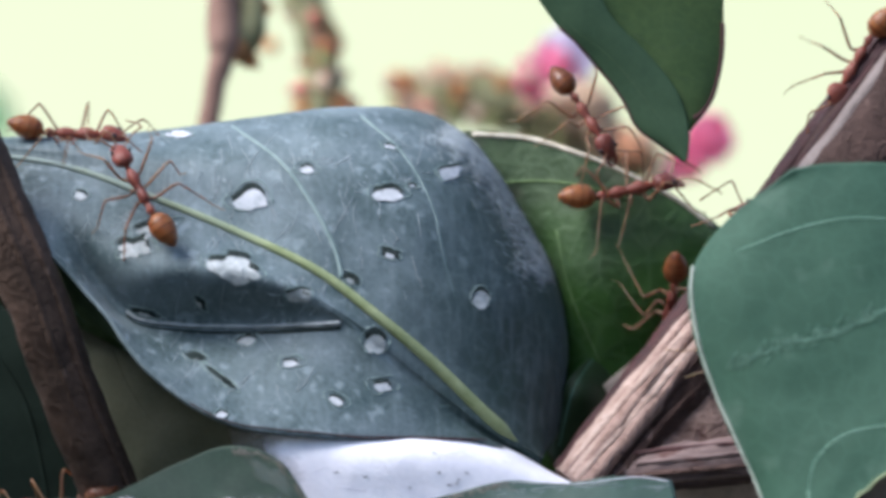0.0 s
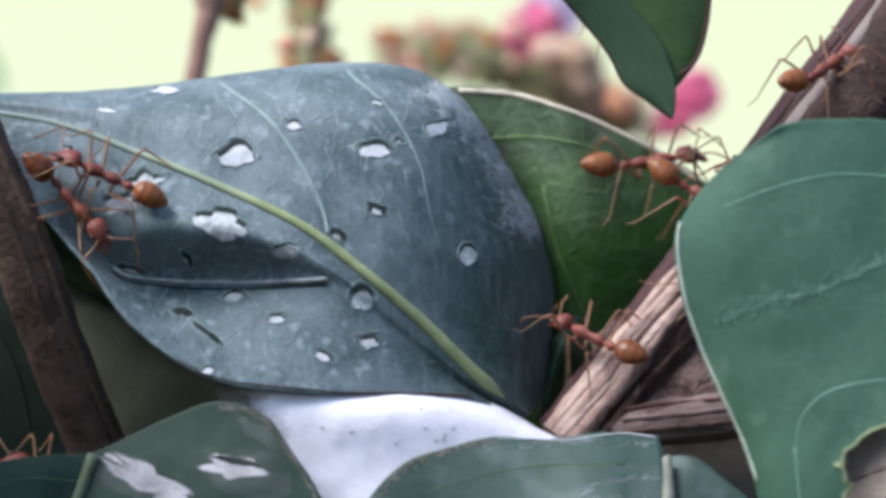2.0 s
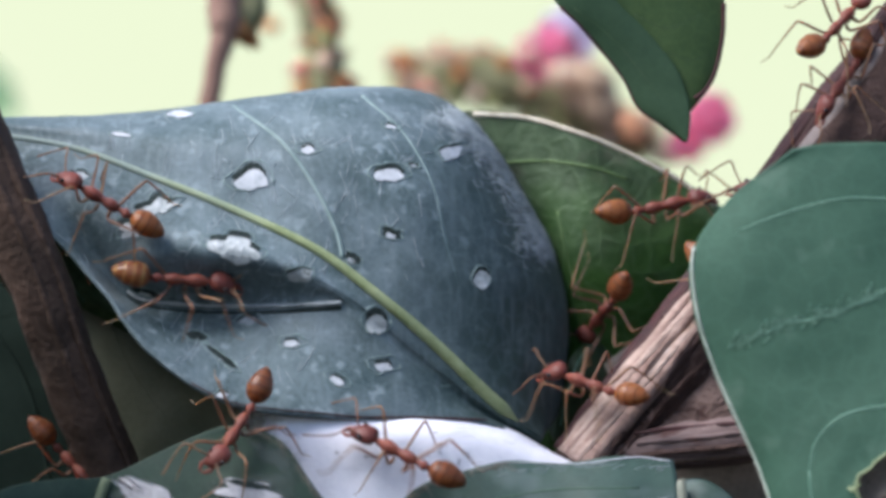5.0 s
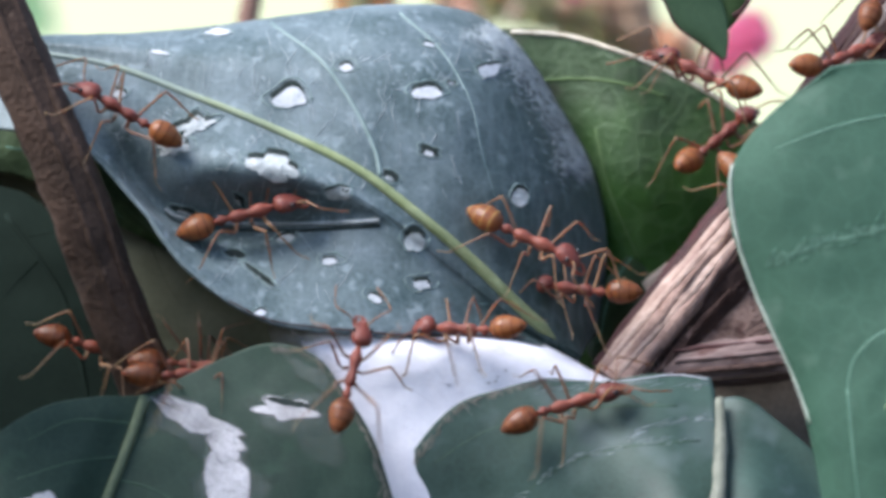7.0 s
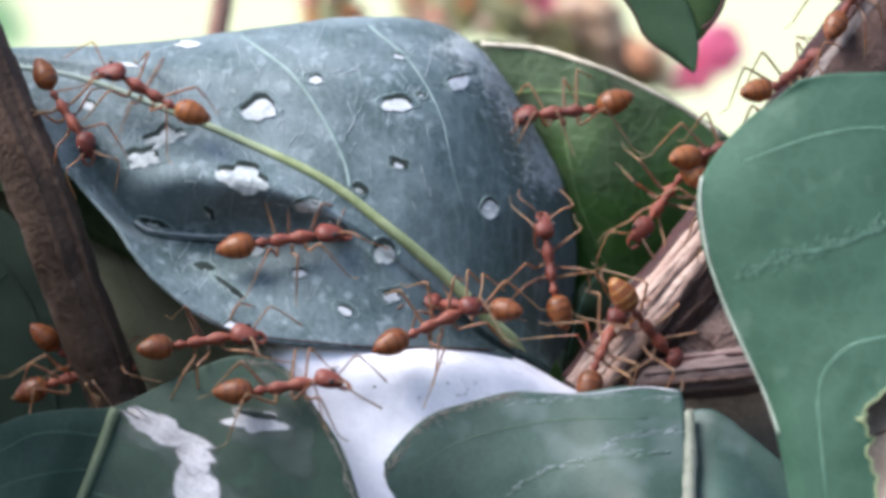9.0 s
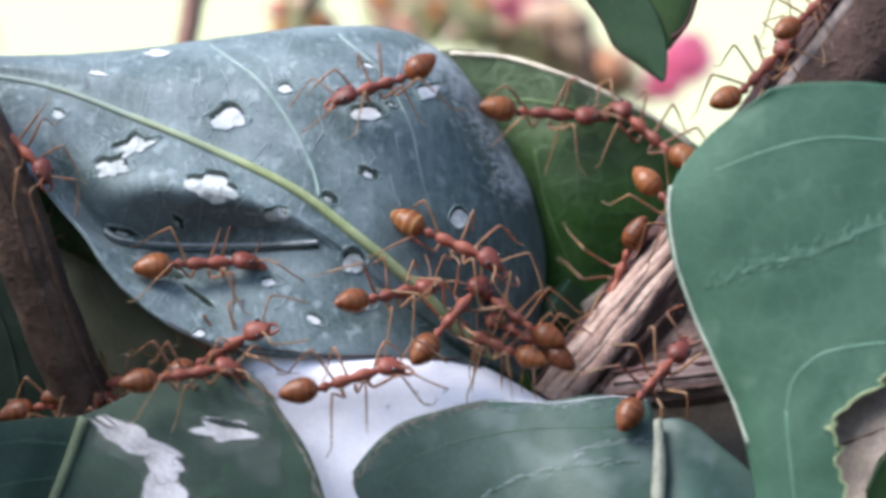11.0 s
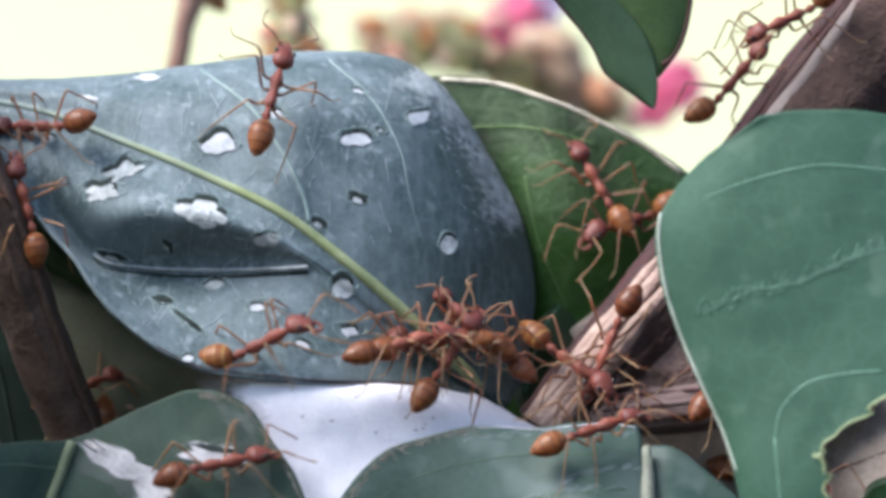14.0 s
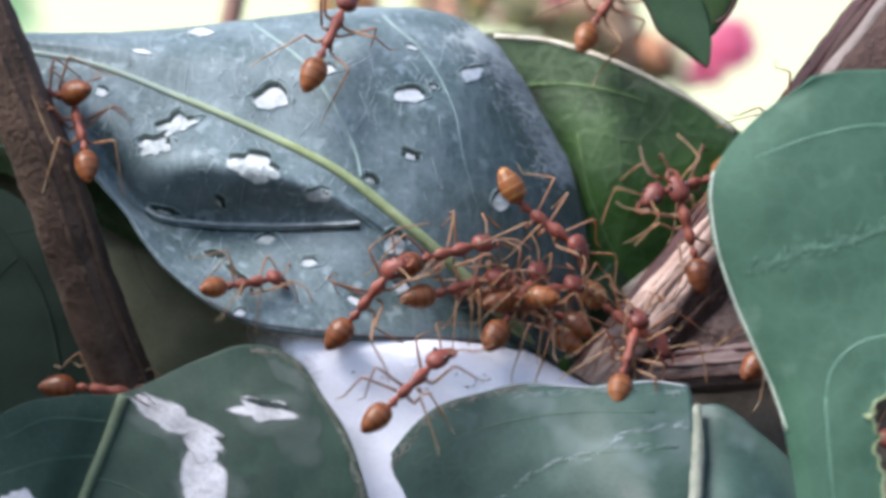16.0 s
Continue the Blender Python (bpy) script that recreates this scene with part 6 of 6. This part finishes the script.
    march(0.95, 0.8, [
        (0, -25.1, -18.1, -29.6, -18.7), (0.5, -25.5, -18.1, -29.6, -18.8), (2, -24.9, -19.5, -28.6, -18.7), (3, -29.6, -17.1, -34.4, -17.9),
        (6, -27.1, -16.7, -22.2, -15.9), (7.5, -22.5, -16.0, -17.6, -16.4), (8.5, -26.7, -13.3, -30.8, -14.9), (9.2, -29.1, -15.4, -23.8, -14.6),
        (12, -25.9, -16.7, -20.2, -15.1), (13.3, -25.5, -16.7, -20.6, -15.5), (14, -27.5, -21.2, -23.0, -21.6), (16, -27.5, -21.2, -23.0, -21.6),
    ], 0)
    march(1.05, 0.75, [
        (0, 9.1, 3.3, 16.4, 4.9), (0.5, 9.4, 3.1, 16.7, 4.7), (1, 9.7, 3.1, 16.5, 3.7), (1.5, 10.9, 2.8, 17.9, 4.0),
        (2, 11.9, 2.5, 18.8, 3.6), (2.5, 12.0, 1.9, 18.6, 4.2), (3, 10.9, 1.2, 17.8, 2.9), (5.5, 12.8, 0.5, 18.5, 1.9),
        (6, 14.1, -0.4, 18.0, 1.1), (6.5, 14.7, -0.3, 18.3, 2.1), (7, 15.2, -1.0, 18.6, 1.8), (7.5, 14.3, -1.2, 18.4, 1.2),
        (8, 16.4, 0.0, 18.9, 2.9), (9, 17.2, -0.1, 21.6, 1.7), (11.5, 18.3, 2.0, 13.6, 3.0), (12, 15.6, 0.7, 11.1, -1.2),
        (12.5, 15.6, -3.2, 11.1, -4.8), (13, 16.8, -0.4, 13.9, -2.4), (14, 18.2, -1.2, 14.1, -2.4), (16, 18.6, -1.6, 14.5, -2.8),
    ])
    march(0.95, 0.5, [
        (0, 8.8, 12.1, 11.5, 7.8), (0.5, 11.4, 9.0, 14.3, 7.2), (1, 12.6, 8.6, 8.5, 9.7), (1.5, 11.8, 10.4, 10.9, 13.6),
        (2, 15.3, 13.1, 12.9, 16.8), (3, 17.0, 15.6, 14.9, 19.6), (16, 17.4, 15.6, 15.3, 19.6),
    ])
    march(1, 0.4, [
        (0, 31.7, 16.8, 28.4, 11.1), (1.5, 28.1, 9.3, 30.5, 12.8), (2, 26.9, 8.8, 29.8, 10.7), (2.5, 28.4, 9.8, 30.9, 14.7),
        (5.3, 26.4, 13.9, 29.2, 16.8), (5.5, 26.6, 13.6, 27.2, 18.1), (6, 24.9, 8.5, 20.0, 3.9), (6.5, 23.6, 7.1, 20.0, 3.1),
        (7, 23.8, 5.5, 28.0, 7.3), (8, 22.7, 5.3, 25.8, 6.6), (8.5, 22.5, 4.9, 25.1, 6.7), (9, 22.7, 4.8, 25.7, 7.0),
        (11.5, 22.3, 5.1, 26.0, 9.2), (12, 23.0, 5.0, 27.4, 10.9), (12.5, 23.5, 3.0, 20.2, 4.2), (13, 16.2, 3.5, 20.0, 7.0), (13.5, 19.4, 3.2, 23.1, 9.3),
        (14, 20.7, 5.2, 25.4, 10.9), (14.5, 23.5, 8.7, 27.0, 12.4), (15, 22.8, 7.1, 20.2, 3.0), (15.5, 25.1, 4.5, 22.3, 0.9),
        (16, 25.3, 4.5, 22.7, 0.9),
    ])
    march(0.95, 0.4, [
        (0, 39.0, 20.4, 41.5, 24.1), (3.6, 38.6, 20.0, 41.1, 23.7), (4.8, 31.7, 14.3, 29.2, 11.1), (5.3, 29.2, 11.5, 26.0, 7.8),
        (5.5, 25.0, 7.5, 28.9, 12.4), (6.5, 27.6, 9.4, 30.9, 14.3), (11.5, 26.1, 9.9, 30.0, 13.2), (12, 28.4, 11.5, 24.8, 7.2), (12.5, 27.9, 11.3, 23.6, 6.6), (13, 28.4, 12.5, 23.0, 8.5),
        (13.5, 29.4, 14.1, 24.8, 10.6), (14, 30.2, 14.2, 25.1, 11.8), (14.5, 31.0, 14.9, 27.2, 12.2), (15.2, 31.7, 18.0, 34.9, 21.7),
        (16, 32.1, 18.0, 35.3, 21.7),
    ])
    march(1.05, 0.75, [
        (0, 27.2, 0.9, 23.1, 2.5), (6.4, 26.8, 0.9, 22.7, 2.5), (7, 18.2, 4.1, 14.1, 6.2), (7.5, 12.6, 7.9, 16.3, 5.7),
        (8, 13.1, 6.8, 17.2, 4.9), (8.5, 16.4, 4.7, 10.0, 4.3), (9, 12.3, 3.8, 5.1, 3.1), (9.2, 11.7, 3.0, 4.8, 2.0),
        (10.2, 4.7, 4.5, 7.2, 0.9), (11.5, 7.0, 2.8, 13.6, 6.7), (12, 9.5, 4.1, 17.3, 5.4), (12.5, 14.4, 3.5, 20.9, 3.5),
        (13, 16.4, 3.3, 19.6, 5.3), (13.5, 18.9, 3.3, 23.0, 5.0), (14.2, 23.1, -1.6, 26.4, -4.9), (16, 23.3, -1.8, 26.6, -5.1),
    ])
    march(1, 0.5, [
        (0, 16.8, -2.0, 16.2, -5.3), (1, 18.3, 0.7, 15.9, -3.4), (2, 13.7, -10.5, 10.4, -8.9), (2.5, 11.1, -9.4, 13.3, -8.1),
        (3, 11.5, -9.6, 14.2, -8.2), (5.3, 12.5, -4.8, 10.5, -6.2), (5.5, 13.4, -6.4, 11.1, -7.8), (6, 12.7, -9.1, 9.2, -9.3),
        (6.5, 10.0, -11.3, 6.5, -10.5), (7, 9.7, -10.6, 5.0, -10.1), (7.5, 9.4, -11.5, 2.4, -10.5), (8, 9.3, -11.4, 3.1, -7.3),
        (8.5, 9.2, -11.0, 2.9, -6.7), (9, 7.6, -11.1, 6.7, -5.2), (11.5, 8.5, -12.1, 4.8, -10.0), (13, 6.2, -11.2, 3.3, -8.4),
        (13.5, 5.9, -10.6, 2.7, -7.7), (16, 7.2, -13.4, 3.9, -10.2),
    ])
    march(1, 0.4, [
        (0, 26.4, -4.9, 23.1, -7.3), (8, 26.0, -4.9, 22.7, -7.3), (9, 17.4, -0.1, 13.9, -4.8), (11.5, 15.0, -6.0, 13.2, -11.5),
        (12, 15.4, -7.7, 12.6, -12.4), (12.5, 15.6, -7.9, 12.8, -13.0), (13, 16.4, -6.1, 11.9, -11.8), (13.5, 16.5, -7.1, 12.5, -11.8),
        (14, 15.7, -7.5, 13.3, -13.3), (14.5, 15.9, -7.3, 12.1, -12.4), (15, 17.0, -6.5, 12.4, -10.4), (15.5, 17.7, -8.1, 12.8, -6.3),
        (16, 17.3, -9.3, 15.5, -2.4),
    ])
    march(1, 0.6, [
        (0, 19.4, -4.9, 22.3, -8.1), (11, 17.0, -1.6, 19.4, -4.0), (12, 14.0, -1.8, 15.6, -5.1), (13, 16.8, -0.2, 13.9, -4.5),
        (13.5, 13.3, -7.3, 15.3, -1.2), (14, 15.0, -1.8, 12.4, 2.7), (14.5, 8.9, 2.0, 3.2, 4.5), (15, 6.9, 4.1, 5.9, 8.3),
        (15.5, 7.8, 7.7, 8.7, 11.2), (16, 8.8, 8.6, 11.3, 12.3),
    ])
    march(0.95, 0.5, [
        (0, 27.6, -6.5, 24.3, -4.9), (9.2, 27.2, -6.5, 23.9, -4.9), (10.6, 11.3, -13.4, 7.2, -11.4), (13, 8.0, -12.4, 3.5, -10.2),
        (16, 8.2, -12.2, 3.9, -10.6),
    ])
    march(0.95, 0.6, [
        (0, 29.2, -11.4, 26.0, -9.8), (9.2, 28.8, -11.4, 25.6, -9.8), (10.8, 9.2, -14.2, 4.7, -12.2), (11.5, 6.0, -11.4, 1.5, -10.2),
        (13, 4.7, -10.2, 0.2, -10.6), (14.5, 4.3, -10.6, -0.2, -10.2), (16, 5.6, -10.6, 0.7, -10.2),
    ])
    march(1, 0.5, [
        (0, -45.5, -3.2, -41.0, -6.5), (10.2, -44.2, -3.2, -39.8, -4.9), (11.3, -27.1, -1.2, -25.1, -4.4), (12, -22.1, -4.3, -21.7, -8.8),
        (12.5, -20.9, -4.7, -22.3, -9.4), (13, -20.0, -6.6, -20.8, -9.9), (13.5, -21.0, -9.1, -22.0, -12.5), (14.2, -22.6, -19.6, -21.4, -23.2),
        (16, -22.6, -19.6, -21.4, -23.2),
    ], 0)
    march(0.95, 0.4, [
        (0, 27.0, -1.0, 25.0, -4.0), (12.4, 26.6, -1.0, 24.6, -4.0), (13, 21.5, 3.0, 23.2, 6.2), (13.5, 22.2, 2.9, 24.4, 7.7), (14.1, 24.0, 0.5, 26.4, -3.2),
        (16, 25.2, -1.0, 27.4, -4.5),
    ])
    first = build_ant()
    crowd = [first] + [copy_thing(first, Matrix()) for _ in ants[1:]]
    for number, (size, side, rows, inside) in enumerate(ants):
        rng = random.Random(number)
        ant = crowd[number]
        ant.scale = (size,) * 3
        # centre, heading, apparent length at the given times, with steps between where it turns or walks far
        keys = []
        for t, gx, gz, hx, hz in rows:
            keys.append([t, (gx + hx) / 2, (gz + hz) / 2, math.atan2(hz - gz, hx - gx), math.hypot(hx - gx, hz - gz)])
        for a, b in zip(keys, keys[1:]):
            b[3] = a[3] + (b[3] - a[3] + math.pi) % (2 * math.pi) - math.pi
        dense = []
        for a, b in zip(keys, keys[1:]):
            n = max(1, math.ceil(abs(b[3] - a[3]) / radians(40)), math.ceil(math.hypot(b[1] - a[1], b[2] - a[2]) / 5))
            n = min(n, max(1, int((b[0] - a[0]) * 12)))
            dense += [[p + (q - p) * k / n for p, q in zip(a, b)] for k in range(n)]
        dense.append(keys[-1])
        if dense[-1][0] < 16:
            dense.append([16.0] + dense[-1][1:])
        poses, depth = [], 9.0
        for t, x, z, a, length in dense:
            ends = []
            for s in (-0.5, 0, 0.5):
                h = drop(x + math.cos(a) * length * s, z + math.sin(a) * length * s, INSIDE if t >= inside else None)
                ends.append(h)
            known = [h[0].y for h in ends if h]
            if known:
                depth = 0.5 * depth + 0.5 * min(known) if poses else min(known)
                depth = min(depth, min(known), 2.0 if t >= inside else 99.0)
            nrm = sum(((h[1]) for h in ends if h), Vector((0, -0.3, 0.3))).normalized()
            y = depth - 1.5 * size + (1.3 if inside <= t < 15.2 else 0.0)
            k = 1 + y / 450
            full = 6.6 * size
            flat = min(length * k, full * 0.995)
            lean = math.sqrt(max(0.0, full * full - flat * flat)) * 0.45
            if t >= inside:
                lean *= -0.6 if math.sin(a) > -0.5 else 1
            fwd = Vector((math.cos(a) * flat, -lean if nrm.z > 0 and math.sin(a) < 0 else lean, math.sin(a) * flat)).normalized()
            up = nrm * (1 - side) + Vector((0, -0.45, 0.9)) * side
            if abs(math.sin(a)) > 0.8:
                up = Vector((0.25, -1, 0.2))
            left = up.cross(fwd).normalized()
            up = fwd.cross(left)
            m = Matrix((fwd, left, up)).transposed().to_4x4()
            m.translation = Vector((x * k, y, z * k)) * MM
            poses.append((t, m))
        walk(ant, poses)
        parts = ant.children
        for o in parts:
            if o.name.startswith("gaster"):
                if number in (4, 15):
                    o.data = BANDED[0]
                    o["label"] = "swollen amber gaster with pale bands"
                o.rotation_euler = (0, radians(rng.uniform(-14, 22)), radians(rng.uniform(-12, 12)))
            if o.name.startswith("head"):
                o.rotation_euler = (0, radians(rng.uniform(5, 32)), radians(rng.uniform(-22, 22)))
        legs = [o for o in parts if o.name.startswith("leg")]
        for k, leg in enumerate(legs):
            base = leg.location.copy()
            rest = (rng.uniform(-14, 12), rng.uniform(-12, 12), rng.uniform(-20, 20))
            swing, last, sign = [(0.0, 0.0)], 0.0, 1 if (k + k // 2) % 2 else -1
            for (t0, m0), (t1, m1) in zip(poses, poses[1:]):
                speed = (m1.translation - m0.translation).length / MM / max(0.05, t1 - t0)
                if speed < 5:
                    continue
                t = max(t0, last + 0.14)
                while t < t1:
                    swing.append((t, 17.0 * sign))
                    sign, last = -sign, t
                    t += 0.14
            swing.append((16.0, swing[-1][1]) if swing[-1][0] < 15.95 else (16.02, swing[-1][1]))
            out = []
            for t, w in swing:
                out.append((t, Matrix.LocRotScale(base, Euler([radians(c) for c in (rest[0] + (abs(w) * 0.3), rest[1], rest[2] + w)]), None)))
            walk(leg, out)


motions()
